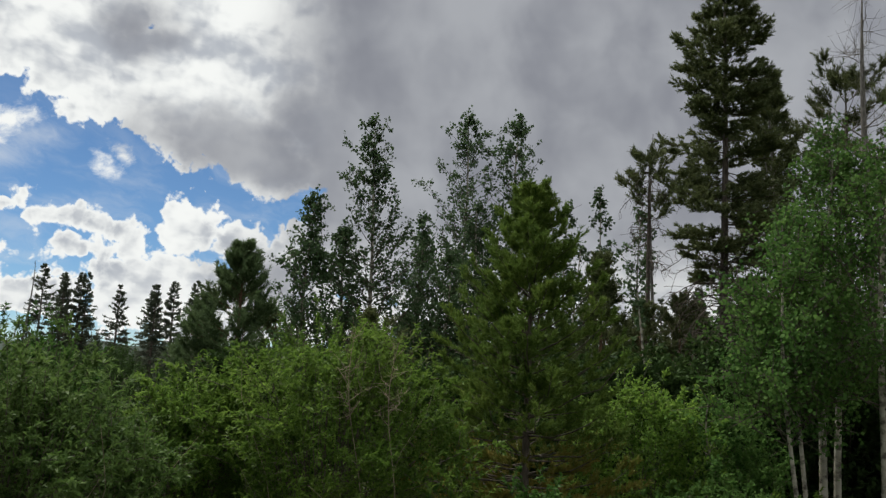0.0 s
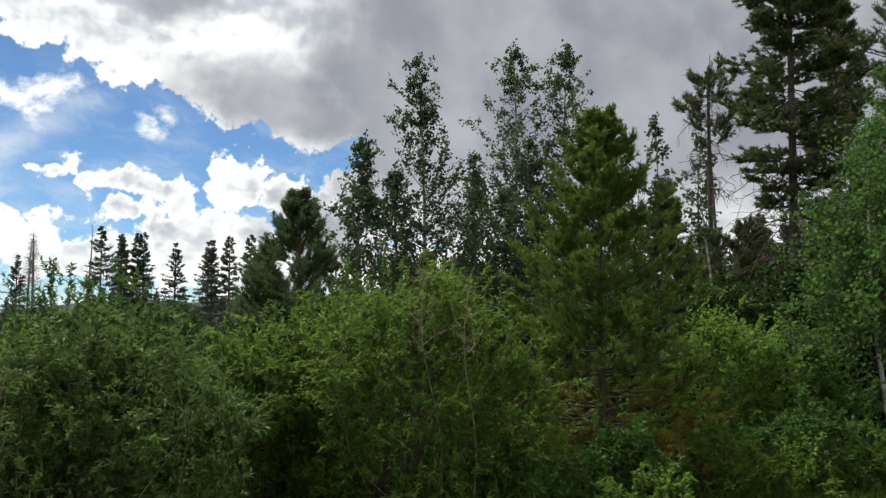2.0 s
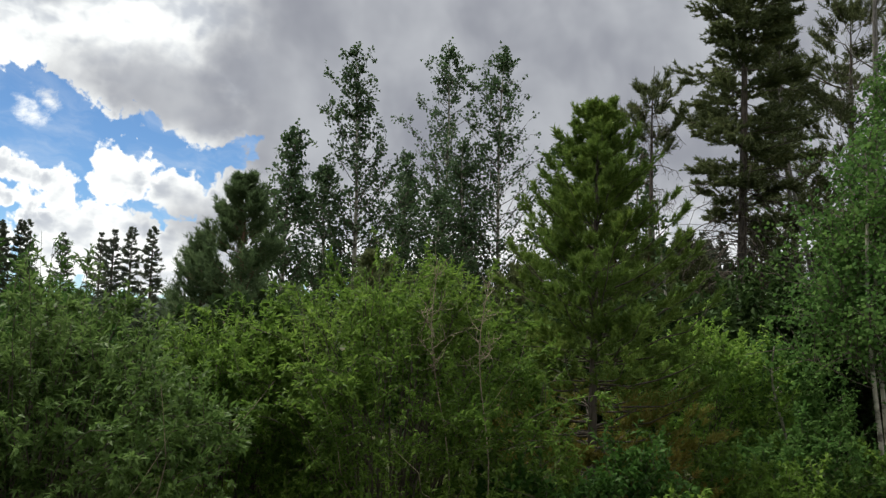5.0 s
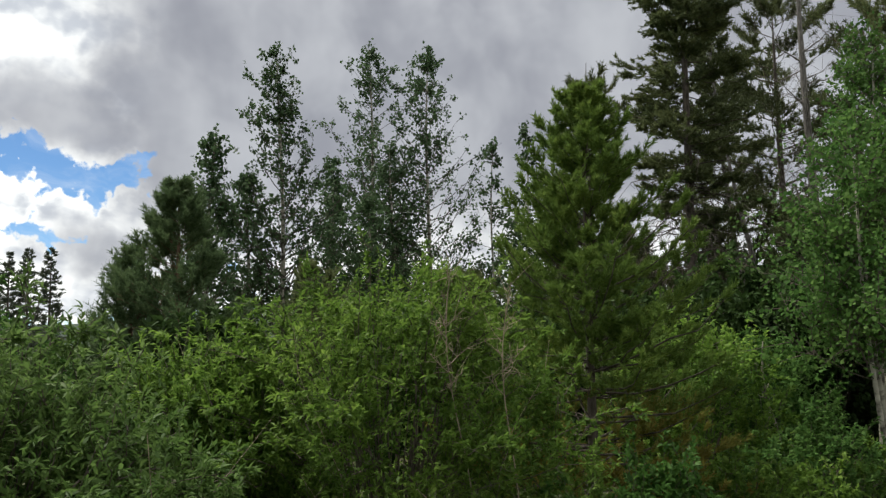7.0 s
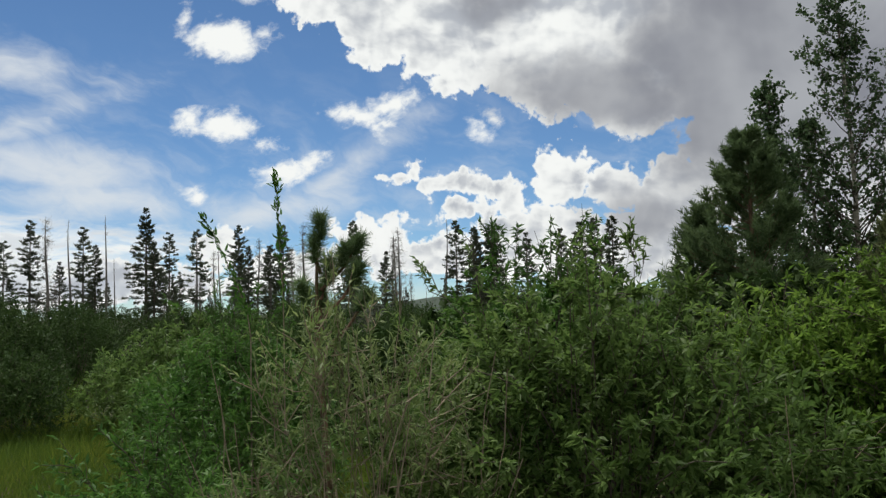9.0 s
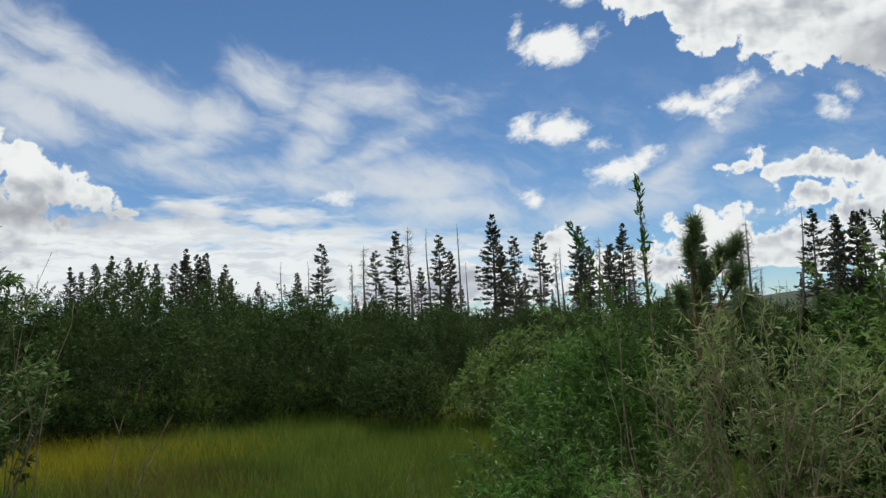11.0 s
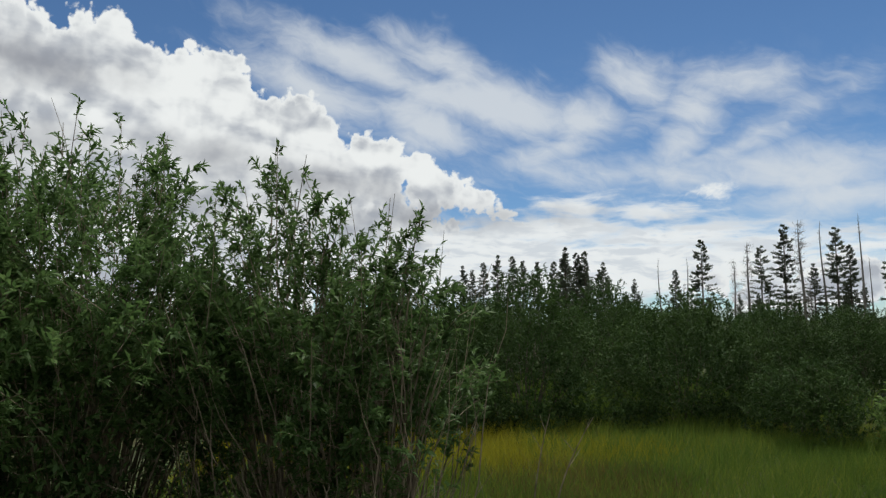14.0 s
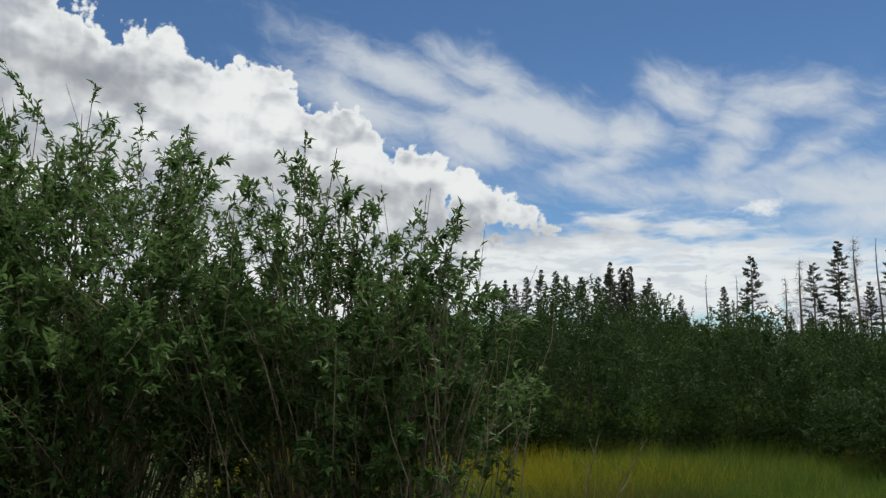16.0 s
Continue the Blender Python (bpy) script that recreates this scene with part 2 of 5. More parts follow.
def leaf_material(name, dark, mid, pale, through_share=0.35, odd=None, odd_share=0.0, rough=0.5, patch_size=1.3):
    """Thin leaves: each its own tint, light shining through, a little gloss."""
    m, t = material(name)
    geo = t.nodes.new("ShaderNodeNewGeometry")
    info = t.nodes.new("ShaderNodeObjectInfo")
    tex = t.nodes.new("ShaderNodeTexCoord")
    ramp = t.nodes.new("ShaderNodeValToRGB")
    e = ramp.color_ramp.elements
    e[0].color, e[1].color = (*dark, 1), (*pale, 1)
    k = ramp.color_ramp.elements.new(0.5)
    k.color = (*mid, 1)
    if odd:
        k = ramp.color_ramp.elements.new(1.0 - odd_share)
        k.color = (*pale, 1)
        k = ramp.color_ramp.elements.new(min(1.0 - odd_share + 0.01, 0.999))
        k.color = (*odd, 1)
        e[len(e) - 1].color = (*odd, 1)
    patch = t.nodes.new("ShaderNodeTexNoise")
    patch.inputs["Scale"].default_value = patch_size
    patch.inputs["Detail"].default_value = 3
    t.links.new(tex.outputs["Object"], patch.inputs["Vector"])
    a = t.nodes.new("ShaderNodeMath")
    a.operation = "MULTIPLY_ADD"
    t.links.new(patch.outputs["Fac"], a.inputs[0])
    a.inputs[1].default_value = 1.3
    a.inputs[2].default_value = -0.43
    b = t.nodes.new("ShaderNodeMath")
    b.operation = "MULTIPLY_ADD"
    b.use_clamp = True
    t.links.new(geo.outputs["Random Per Island"], b.inputs[0])
    b.inputs[1].default_value = 0.55
    t.links.new(a.outputs[0], b.inputs[2])
    t.links.new(b.outputs[0], ramp.inputs[0])
    hsv = t.nodes.new("ShaderNodeHueSaturation")
    t.links.new(ramp.outputs[0], hsv.inputs["Color"])
    v = t.nodes.new("ShaderNodeMapRange")
    v.inputs["To Min"].default_value, v.inputs["To Max"].default_value = 0.8, 1.2
    t.links.new(info.outputs["Random"], v.inputs["Value"])
    t.links.new(v.outputs[0], hsv.inputs["Value"])
    p = t.nodes.new("ShaderNodeBsdfPrincipled")
    p.inputs["Roughness"].default_value = rough
    p.inputs["Specular IOR Level"].default_value = 0.12
    t.links.new(hsv.outputs[0], p.inputs["Base Color"])
    tr = t.nodes.new("ShaderNodeBsdfTranslucent")
    t.links.new(hsv.outputs[0], tr.inputs["Color"])
    mix = t.nodes.new("ShaderNodeMixShader")
    mix.inputs[0].default_value = through_share
    t.links.new(p.outputs[0], mix.inputs[1])
    t.links.new(tr.outputs[0], mix.inputs[2])
    o = t.nodes.new("ShaderNodeOutputMaterial")
    t.links.new(mix.outputs[0], o.inputs[0])
    return m


def rough_material(name, c0, c1, scale, stretch=(1, 1, 1), rough=0.9, bump=0.4, c2=None, scale2=0.0):
    """Bark, soil, rock: two tones in a noise, with relief; a third tone in larger patches."""
    m, t = material(name)
    tex = t.nodes.new("ShaderNodeTexCoord")
    mp = t.nodes.new("ShaderNodeMapping")
    mp.inputs["Scale"].default_value = stretch
    t.links.new(tex.outputs["Object"], mp.inputs["Vector"])
    n = t.nodes.new("ShaderNodeTexNoise")
    n.inputs["Scale"].default_value = scale
    n.inputs["Detail"].default_value = 6
    t.links.new(mp.outputs[0], n.inputs["Vector"])
    ramp = t.nodes.new("ShaderNodeValToRGB")
    e = ramp.color_ramp.elements
    e[0].position, e[1].position = 0.35, 0.65
    e[0].color, e[1].color = (*c0, 1), (*c1, 1)
    t.links.new(n.outputs["Fac"], ramp.inputs[0])
    col = ramp.outputs[0]
    if c2:
        n2 = t.nodes.new("ShaderNodeTexNoise")
        n2.inputs["Scale"].default_value = scale2
        n2.inputs["Detail"].default_value = 4
        t.links.new(mp.outputs[0], n2.inputs["Vector"])
        r2 = t.nodes.new("ShaderNodeMapRange")
        r2.inputs["From Min"].default_value, r2.inputs["From Max"].default_value = 0.48, 0.62
        t.links.new(n2.outputs["Fac"], r2.inputs["Value"])
        mx = t.nodes.new("ShaderNodeMix")
        mx.data_type = "RGBA"
        t.links.new(r2.outputs[0], mx.inputs[0])
        t.links.new(col, mx.inputs[6])
        mx.inputs[7].default_value = (*c2, 1)
        col = mx.outputs[2]
    p = t.nodes.new("ShaderNodeBsdfPrincipled")
    p.inputs["Roughness"].default_value = rough
    p.inputs["Specular IOR Level"].default_value = 0.2
    t.links.new(col, p.inputs["Base Color"])
    b = t.nodes.new("ShaderNodeBump")
    b.inputs["Strength"].default_value = bump
    b.inputs["Distance"].default_value = 0.02
    t.links.new(n.outputs["Fac"], b.inputs["Height"])
    t.links.new(b.outputs[0], p.inputs["Normal"])
    o = t.nodes.new("ShaderNodeOutputMaterial")
    t.links.new(p.outputs[0], o.inputs[0])
    return m


WILLOW = leaf_material("willow_leaf", (0.035, 0.09, 0.018), (0.068, 0.15, 0.03), (0.125, 0.23, 0.05), 0.44)
WILLOW_OLIVE = leaf_material("willow_leaf_olive", (0.055, 0.105, 0.026), (0.104, 0.17, 0.044), (0.185, 0.268, 0.08), 0.48)
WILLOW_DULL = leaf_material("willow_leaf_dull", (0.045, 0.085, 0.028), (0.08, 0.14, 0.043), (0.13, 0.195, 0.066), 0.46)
# darker, less translucent willow leaf: the thicket's backlit shade put into the colour
SHADED_LEAF = leaf_material("shaded_leaf", (0.022, 0.046, 0.014), (0.04, 0.074, 0.02), (0.066, 0.105, 0.03), 0.3, rough=0.7)
WILLOW_YELLOW = leaf_material("willow_leaf_yellow_green", (0.06, 0.12, 0.02), (0.12, 0.205, 0.034), (0.23, 0.335, 0.065), 0.54)
WILLOW_GREY = leaf_material("willow_leaf_grey_green", (0.10, 0.15, 0.05), (0.17, 0.23, 0.08), (0.28, 0.34, 0.135), 0.46)
# row aspens' leaves, darker and less translucent: their backlit look put into the colour
ASPEN_BACKLIT = leaf_material("aspen_leaf_backlit", (0.034, 0.062, 0.028), (0.064, 0.108, 0.045), (0.11, 0.165, 0.074), 0.34)
ASPEN_NEAR = leaf_material("aspen_leaf_fresh", (0.04, 0.095, 0.022), (0.078, 0.155, 0.036), (0.135, 0.22, 0.056), 0.48, rough=0.7)
NEEDLE = leaf_material("pine_needle", (0.058, 0.074, 0.033), (0.104, 0.125, 0.052), (0.175, 0.19, 0.078), 0.28)
NEEDLE_LIGHT = leaf_material("pine_needle_young", (0.062, 0.106, 0.022), (0.116, 0.178, 0.037), (0.2, 0.255, 0.056), 0.3)
NEEDLE_BROWN = leaf_material("pine_needle_brown", (0.10, 0.115, 0.022), (0.17, 0.16, 0.034), (0.26, 0.18, 0.045), 0.25)
NEEDLE_BLUE = leaf_material("pine_needle_blue_green", (0.07, 0.115, 0.05), (0.125, 0.185, 0.08), (0.2, 0.265, 0.115), 0.34)
# far needles paled towards grey: the haze of distance put into the colour
NEEDLE_HAZED = leaf_material("hazed_needle", (0.06, 0.078, 0.056), (0.105, 0.125, 0.085), (0.165, 0.185, 0.12), 0.38)
# lit copy of the meadow grass: the sunny strip's brightness put into the colour
GRASS_SUNLIT = leaf_material("meadow_grass", (0.11, 0.125, 0.013), (0.25, 0.24, 0.021), (0.42, 0.38, 0.035), 0.35, patch_size=0.5)
GRASS_GREEN = leaf_material("meadow_grass_green", (0.044, 0.085, 0.015), (0.095, 0.145, 0.024), (0.19, 0.215, 0.036), 0.35, odd=(0.13, 0.10, 0.04), odd_share=0.14, patch_size=0.6)
GRASS_DRY = leaf_material("meadow_grass_dry", (0.07, 0.06, 0.022), (0.13, 0.10, 0.035), (0.22, 0.165, 0.06), 0.25, patch_size=0.8)
SEDGE = leaf_material("sedge_leaf", (0.04, 0.08, 0.012), (0.08, 0.13, 0.02), (0.15, 0.19, 0.035), 0.35)
BARK = rough_material("grey_brown_bark", (0.055, 0.045, 0.037), (0.14, 0.115, 0.095), 14, (3, 3, 0.6))
PINE_BARK = rough_material("orange_brown_bark", (0.07, 0.045, 0.03), (0.19, 0.115, 0.075), 16, (2, 2, 0.7))
DEAD_WOOD = rough_material("weathered_grey_wood", (0.10, 0.09, 0.08), (0.24, 0.22, 0.20), 18, (3, 3, 0.4))
ASPEN_BARK = rough_material("aspen_bark", (0.27, 0.25, 0.20), (0.42, 0.39, 0.32), 5, (1, 1, 1.6), 0.85, 0.4, (0.09, 0.08, 0.065), 7)
TWIG = rough_material("willow_twig", (0.13, 0.105, 0.075), (0.32, 0.26, 0.19), 10)
SOIL = rough_material("meadow_soil", (0.02, 0.028, 0.010), (0.05, 0.062, 0.018), 1.5, c2=(0.07, 0.06, 0.028), scale2=0.3, bump=0.8)
RIDGE = rough_material("forested_ridge", (0.018, 0.03, 0.02), (0.04, 0.055, 0.038), 0.12, bump=0.6)

# ---- mesh builders ----
rng = np.random.default_rng(7)


def mesh_object(name, verts, quads, mats, parent=None, label="", tris=None, index=None):
    """One mesh object from arrays of corners and of four- and three-cornered faces."""
    me = bpy.data.meshes.new(name)
    nq = 0 if quads is None else len(quads)
    nt = 0 if tris is None else len(tris)
    me.vertices.add(len(verts))
    me.vertices.foreach_set("co", np.ascontiguousarray(verts, dtype=np.float32).ravel())
    flat_i = np.concatenate([np.asarray(a, dtype=np.int32).ravel() for a in (quads, tris) if a is not None and len(a)])
    me.loops.add(len(flat_i))
    me.loops.foreach_set("vertex_index", flat_i)
    me.polygons.add(nq + nt)
    start = np.concatenate([np.arange(nq) * 4, nq * 4 + np.arange(nt) * 3]).astype(np.int32)
    me.polygons.foreach_set("loop_start", start)
    for m in (mats if isinstance(mats, (list, tuple)) else [mats]):
        me.materials.append(m)
    if index is not None:
        me.polygons.foreach_set("material_index", np.asarray(index, dtype=np.int32))
    me.update(calc_edges=True)
    me.validate()
    ob = new(name, me)
    if parent is not None:
        ob.parent = parent
    if label:
        tagged(ob, label)
    return ob


def unit(v):
    return v / np.maximum(np.linalg.norm(v, axis=-1, keepdims=True), 1e-9)


def tubes(lines, radii, sides=4):
    """Tubes round N lines of K points: corners and four-cornered faces."""
    lines, radii = np.asarray(lines, float), np.asarray(radii, float)
    n, k, _ = lines.shape
    tan = unit(np.gradient(lines, axis=1))
    ref = np.where(np.abs(tan[..., 2:3]) > 0.9, np.array([1.0, 0, 0]), np.array([0, 0, 1.0]))
    u = unit(np.cross(tan, ref))
    w = np.cross(tan, u)
    ang = np.arange(sides) * 2 * np.pi / sides
    ring = u[:, :, None] * np.cos(ang)[:, None] + w[:, :, None] * np.sin(ang)[:, None]
    v = lines[:, :, None] + ring * radii[:, :, None, None]
    idx = np.arange(n * k * sides).reshape(n, k, sides)
    a, b = idx[:, :-1], idx[:, 1:]
    q = np.stack([a, np.roll(a, -1, 2), np.roll(b, -1, 2), b], -1).reshape(-1, 4)
    return v.reshape(-1, 3), q


def joined(parts):
    """Several (corners, faces) as one."""
    vs, qs, off = [], [], 0
    for v, q in parts:
        vs.append(v)
        qs.append(q + off)
        off += len(v)
    return np.concatenate(vs), np.concatenate(qs)


def leaves(pos, way, length, width, fine=True, fold=0.25, level=0.0):
    """Pointed leaves, folded along the midrib: six corners each, or four where they stay far off."""
    n = len(pos)
    side = unit(np.cross(way, rng.normal(size=(n, 3)) * (1 - level * 0.6) + [0, 0, level * 1.4]))
    up = np.cross(side, way)
    L, Wd = np.broadcast_to(length, n)[:, None], np.broadcast_to(width, n)[:, None]
    tip = pos + way * L - up * L * 0.12
    if fine:
        lift = up * Wd * fold
        a, b = pos + way * L * 0.28, pos + way * L * 0.66
        v = np.stack([pos, a + side * Wd * 0.5 + lift, b + side * Wd * 0.42 + lift, tip, b - side * Wd * 0.42 + lift, a - side * Wd * 0.5 + lift], 1)
        i = np.arange(n)[:, None] * 6
        return v.reshape(-1, 3), np.concatenate([i + [0, 1, 2, 3], i + [0, 3, 4, 5]])
    mid = pos + way * L * 0.45 + up * Wd * fold
    v = np.stack([pos, mid + side * Wd * 0.5, tip, mid - side * Wd * 0.5], 1)
    return v.reshape(-1, 3), np.arange(n)[:, None] * 4 + [0, 1, 2, 3]


def empty(name, x, y, z=0.0):
    ob = new(name)
    ob.empty_display_size = 0.2
    ob.location = (x, y, z)
    return ob


def lobes(rx, ry, h, count, heart=0.5, skirt=0.55):
    """Centres and radii of the upright leafy clusters that a shrub is made of."""
    count = int(count * 1.7)
    a = np.arange(count) * 2.399 + rng.uniform(0, 6)
    f = np.sqrt((np.arange(count) + 0.5) / count)
    r = rng.uniform(0.20, 0.40, count) * min(rx, ry, h * 0.62)
    z = (h - r * 1.15) * (0.36 + 0.64 * np.sqrt(np.maximum(1 - f ** 2, 0.02))) * rng.uniform(0.76, 1.0, count)
    c = np.stack([(rx - r) * f * np.cos(a), (ry - r) * f * np.sin(a), z], 1)
    low = max(5, int(count * skirt))
    b = np.arange(low) * 2 * np.pi / low + rng.uniform(0, 6)
    rl = rng.uniform(0.22, 0.40, low) * min(rx, ry, h * 0.7)
    fl = rng.uniform(0.72, 1.0, low)
    cl = np.stack([(rx - rl * 0.9) * fl * np.cos(b), (ry - rl * 0.9) * fl * np.sin(b), rl * rng.uniform(0.8, 2.4, low)], 1)
    core = min(rx, ry, h * 0.5)
    return np.concatenate([c, cl, [[0, 0, h * 0.6], [0, 0, h * 0.40]]]), np.concatenate([r, rl, [core * heart, core * 0.72]])


def bush(name, label, x, y, rx, ry, h, dense=62, per=15, woody=0.3, leaf=0.052, wide=0.30, mat=None, count=13, shoots=40, tips=0, fine=True, bare=0, category="bush", group="", loose=0.16, tall=1.18, ruffle=0.5, holes=1.3, heart=0.5, skirt=0.55, wood=None, rise=1.5, fill=56, arcs=0, arch=1.0, leafy=0.42):
    """A many-stemmed shrub: lobes of leafy twigs on shoots that fan out from the root, some shoots standing clear above."""
    root = empty(name, x, y)
    tagged(root, label, category, group)
    c, r = lobes(rx, ry, h, count, heart, skirt)
    nl = len(c)
    # shoots to the lobes and to the tips
    pick = rng.integers(0, nl - 1, shoots)
    end = c[pick] + unit(rng.normal(0, 1, (shoots, 3)) + [0, 0, 0.9]) * (r[pick] * rng.uniform(0.5, 1.05, shoots))[:, None]
    if tips:
        a = rng.uniform(0, 2 * np.pi, tips)
        q = rng.uniform(0.05, 0.8, tips)
        e2 = np.stack([rx * q * np.cos(a), ry * q * np.sin(a), h * (1.0 - 0.35 * q ** 2) * rng.uniform(0.98, tall, tips)], 1)
        end = np.concatenate([end, e2])
    ns = len(end)
    end[:, 2] = np.maximum(end[:, 2], 0.15)
    base = end * [0.22, 0.22, 0] + rng.normal(0, 0.05, (ns, 3)) * [1, 1, 0]
    s = np.linspace(0, 1, 8)
    line = np.empty((ns, 8, 3))
    line[..., :2] = base[:, None, :2] + (end - base)[:, None, :2] * (s ** 1.3)[None, :, None]
    line[..., 2] = end[:, None, 2] * s[None] ** 0.92
    line += rng.normal(0, 0.05, (ns, 1, 3)) * np.sin(s * np.pi)[None, :, None] * h
    pieces = [tubes(line, np.linspace(1, 0.2, 8)[None] * rng.uniform(0.004, 0.009, (ns, 1)) * (h / 2.2), 4)]
    # leafy twigs over the outside of the lobes
    area = 4 * np.pi * r ** 2
    num = np.maximum((area * dense).astype(int), 8)
    who = np.repeat(np.arange(nl), num)
    nrm = unit(rng.normal(0, 1, (len(who), 3)))
    depth = rng.uniform(0.0, 1.0, len(who)) ** 2 * 0.35
    pt_ = c[who] + nrm * [1, 1, rise] * (r[who] * (1 - depth) * (1 + rng.normal(0, loose * 0.6, len(who))))[:, None]
    inside = np.zeros(len(who), bool)
    for k in range(nl):
        inside |= (np.linalg.norm(pt_ - c[k], axis=1) < r[k] * 0.72) & (who != k)
    hollow = np.sin(pt_[:, 0] * 7.1 + 2 * np.sin(pt_[:, 2] * 3.3) + x) + np.sin(pt_[:, 1] * 6.3 + 1.7 * np.sin(pt_[:, 0] * 4.1) + y) + np.sin(pt_[:, 2] * 5.7 + 2 * np.sin(pt_[:, 1] * 3.7))
    ok = ~inside & (pt_[:, 2] > 0.06) & (pt_[:, 2] < h * (1.03 - 0.3 * np.minimum(np.hypot(pt_[:, 0] / rx, pt_[:, 1] / ry), 1) ** 2)) & (hollow + rng.normal(0, 0.35, len(pt_)) > -holes)
    pt_, nrm, who = pt_[ok], nrm[ok], who[ok]
    n = len(pt_)
    d = unit(nrm * 0.55 + [0, 0, 0.55] + rng.normal(0, 0.38, (n, 3)))
    tl = rng.uniform(0.14, 0.34, n) * np.clip(h / 1.8, 0.6, 1.1)
    p0, p2 = pt_ - d * (tl * 0.7)[:, None], pt_ + d * (tl * 0.3)[:, None]
    # twigs on the free tips
    if tips:
        m = tips * 7
        wt_ = np.repeat(np.arange(ns - tips, ns), 7)
        f = rng.uniform(0.55, 0.995, m) * 7
        i = np.minimum(f.astype(int), 6)
        q0 = line[wt_, i] + (line[wt_, i + 1] - line[wt_, i]) * (f - i)[:, None]
        dq = unit(unit(line[wt_, i + 1] - line[wt_, i]) * 0.9 + rng.normal(0, 0.4, (m, 3)) + [0, 0, 0.2])
        p0, d = np.concatenate([p0, q0]), np.concatenate([d, dq])
        p2 = np.concatenate([p2, q0 + dq * rng.uniform(0.07, 0.18, (m, 1))])
        n += m
    # long shoots that arch outwards over the lobes, leafy along their upper part
    if arcs:
        a = rng.uniform(0, 2 * np.pi, arcs)
        q = np.sqrt(rng.uniform(0.1, 1.25, arcs))
        e3 = np.stack([rx * q * np.cos(a), ry * q * np.sin(a), h * (1.04 - 0.42 * q ** 2) * rng.uniform(0.72, 1.06, arcs)], 1)
        b3 = np.stack([rx * 0.3 * q * np.cos(a), ry * 0.3 * q * np.sin(a), np.zeros(arcs)], 1)
        w = np.linspace(0, 1, 10)[None, :, None]
        bow = b3[:, None] + (e3 - b3)[:, None] * np.concatenate([w ** 1.7, w ** 1.7, arch * np.sin(w * np.pi / 2) ** 0.9 + (1 - arch) * w], 2)
        bow = bow + rng.normal(0, 0.07, (arcs, 1, 3)) * np.sin(w * np.pi) * h * 0.6 + rng.normal(0, 0.012, (arcs, 10, 3)) * w
        bow[..., 2] = np.maximum(bow[..., 2], 0.02)
        pieces.append(tubes(bow, np.linspace(0.0075, 0.0014, 10)[None] * rng.uniform(0.7, 1.3, (arcs, 1)), 4))
        m = arcs * 11
        wa = np.repeat(np.arange(arcs), 11)
        f = rng.uniform(leafy, 0.999, m) ** 0.8 * 9
        i = np.minimum(f.astype(int), 8)
        q0 = bow[wa, i] + (bow[wa, i + 1] - bow[wa, i]) * (f - i)[:, None]
        dq = unit(unit(bow[wa, i + 1] - bow[wa, i]) + rng.normal(0, 0.45, (m, 3)))
        p0, d = np.concatenate([q0, p0]), np.concatenate([dq, d])
        p2 = np.concatenate([q0 + dq * rng.uniform(0.06, 0.17, (m, 1)), p2])
        n += m
    p0[:, 2], p2[:, 2] = np.maximum(p0[:, 2], 0.02), np.maximum(p2[:, 2], 0.05)
    some = rng.uniform(0, 1, n) < woody
    some[n - tips * 7:] = True
    pieces.append(tubes(np.stack([p0, (p0 + p2) / 2 + rng.normal(0, 0.012, (n, 3)), p2], 1)[some], np.array([[0.0032, 0.0024, 0.001]]) * np.ones((some.sum(), 1)), 3))
    if bare:
        a = rng.uniform(0, 2 * np.pi, bare)
        q = rng.uniform(0.8, 1.12, bare)
        e = np.stack([rx * q * np.cos(a), ry * q * np.sin(a), h * rng.uniform(0.25, 0.85, bare)], 1)
        a = a + rng.normal(0, 0.9, bare)
        b0 = np.stack([rx * 0.55 * np.cos(a), ry * 0.55 * np.sin(a), np.full(bare, 0.03)], 1)
        sb = np.linspace(0, 1, 7)[None, :, None]
        bl = b0[:, None] + (e - b0)[:, None] * np.concatenate([sb ** 0.6, sb ** 0.6, sb], 2) + rng.normal(0, 0.025, (bare, 7, 3)) * np.minimum(sb * 2, 1)
        bl[..., 2] = np.maximum(bl[..., 2], 0.03)
        thick_ = np.linspace(0.006, 0.0016, 7)[None] * rng.uniform(0.6, 1.25, (bare, 1))
        for one in range(bare):
            sv, sq = tubes(bl[one:one + 1], thick_[one:one + 1], 5)
            mesh_object("stem", sv, sq, TWIG, root)
    v, q = joined(pieces)
    tagged(mesh_object("twig_tangle", v, q, wood or BARK, root, "grey-brown woody twigs"), kind="stuff")
    m = n * per
    w2 = np.repeat(np.arange(n), per)
    u = rng.uniform(0.1, 1.02, (m, 1))
    lp = p0[w2] + (p2 - p0)[w2] * u
    ld = unit(d[w2] * [1.0, 1.0, 0.55] + rng.normal(0, ruffle * 1.1, (m, 3)))
    ll = leaf * rng.uniform(0.6, 1.25, m)
    lp[:, 2] = np.maximum(lp[:, 2], 0.03)
    v, q = leaves(lp, ld, ll, ll * wide, fine, level=0.9)
    # filler leaves added in the heart of each lobe to block light and view
    num = (area * fill).astype(int)
    k = np.repeat(np.arange(nl), num)
    fp = c[k] + unit(rng.normal(0, 1, (len(k), 3))) * [1, 1, rise] * (r[k] * rng.uniform(0.15, 0.78, len(k)))[:, None]
    fp = fp[(fp[:, 2] > 0.05) & (fp[:, 2] < h * 0.92)]
    fl = leaf * rng.uniform(0.85, 1.2, len(fp))
    fv, fq = leaves(fp, unit(rng.normal(0, 1, (len(fp), 3))), fl, fl * 0.42, False, level=0.5)
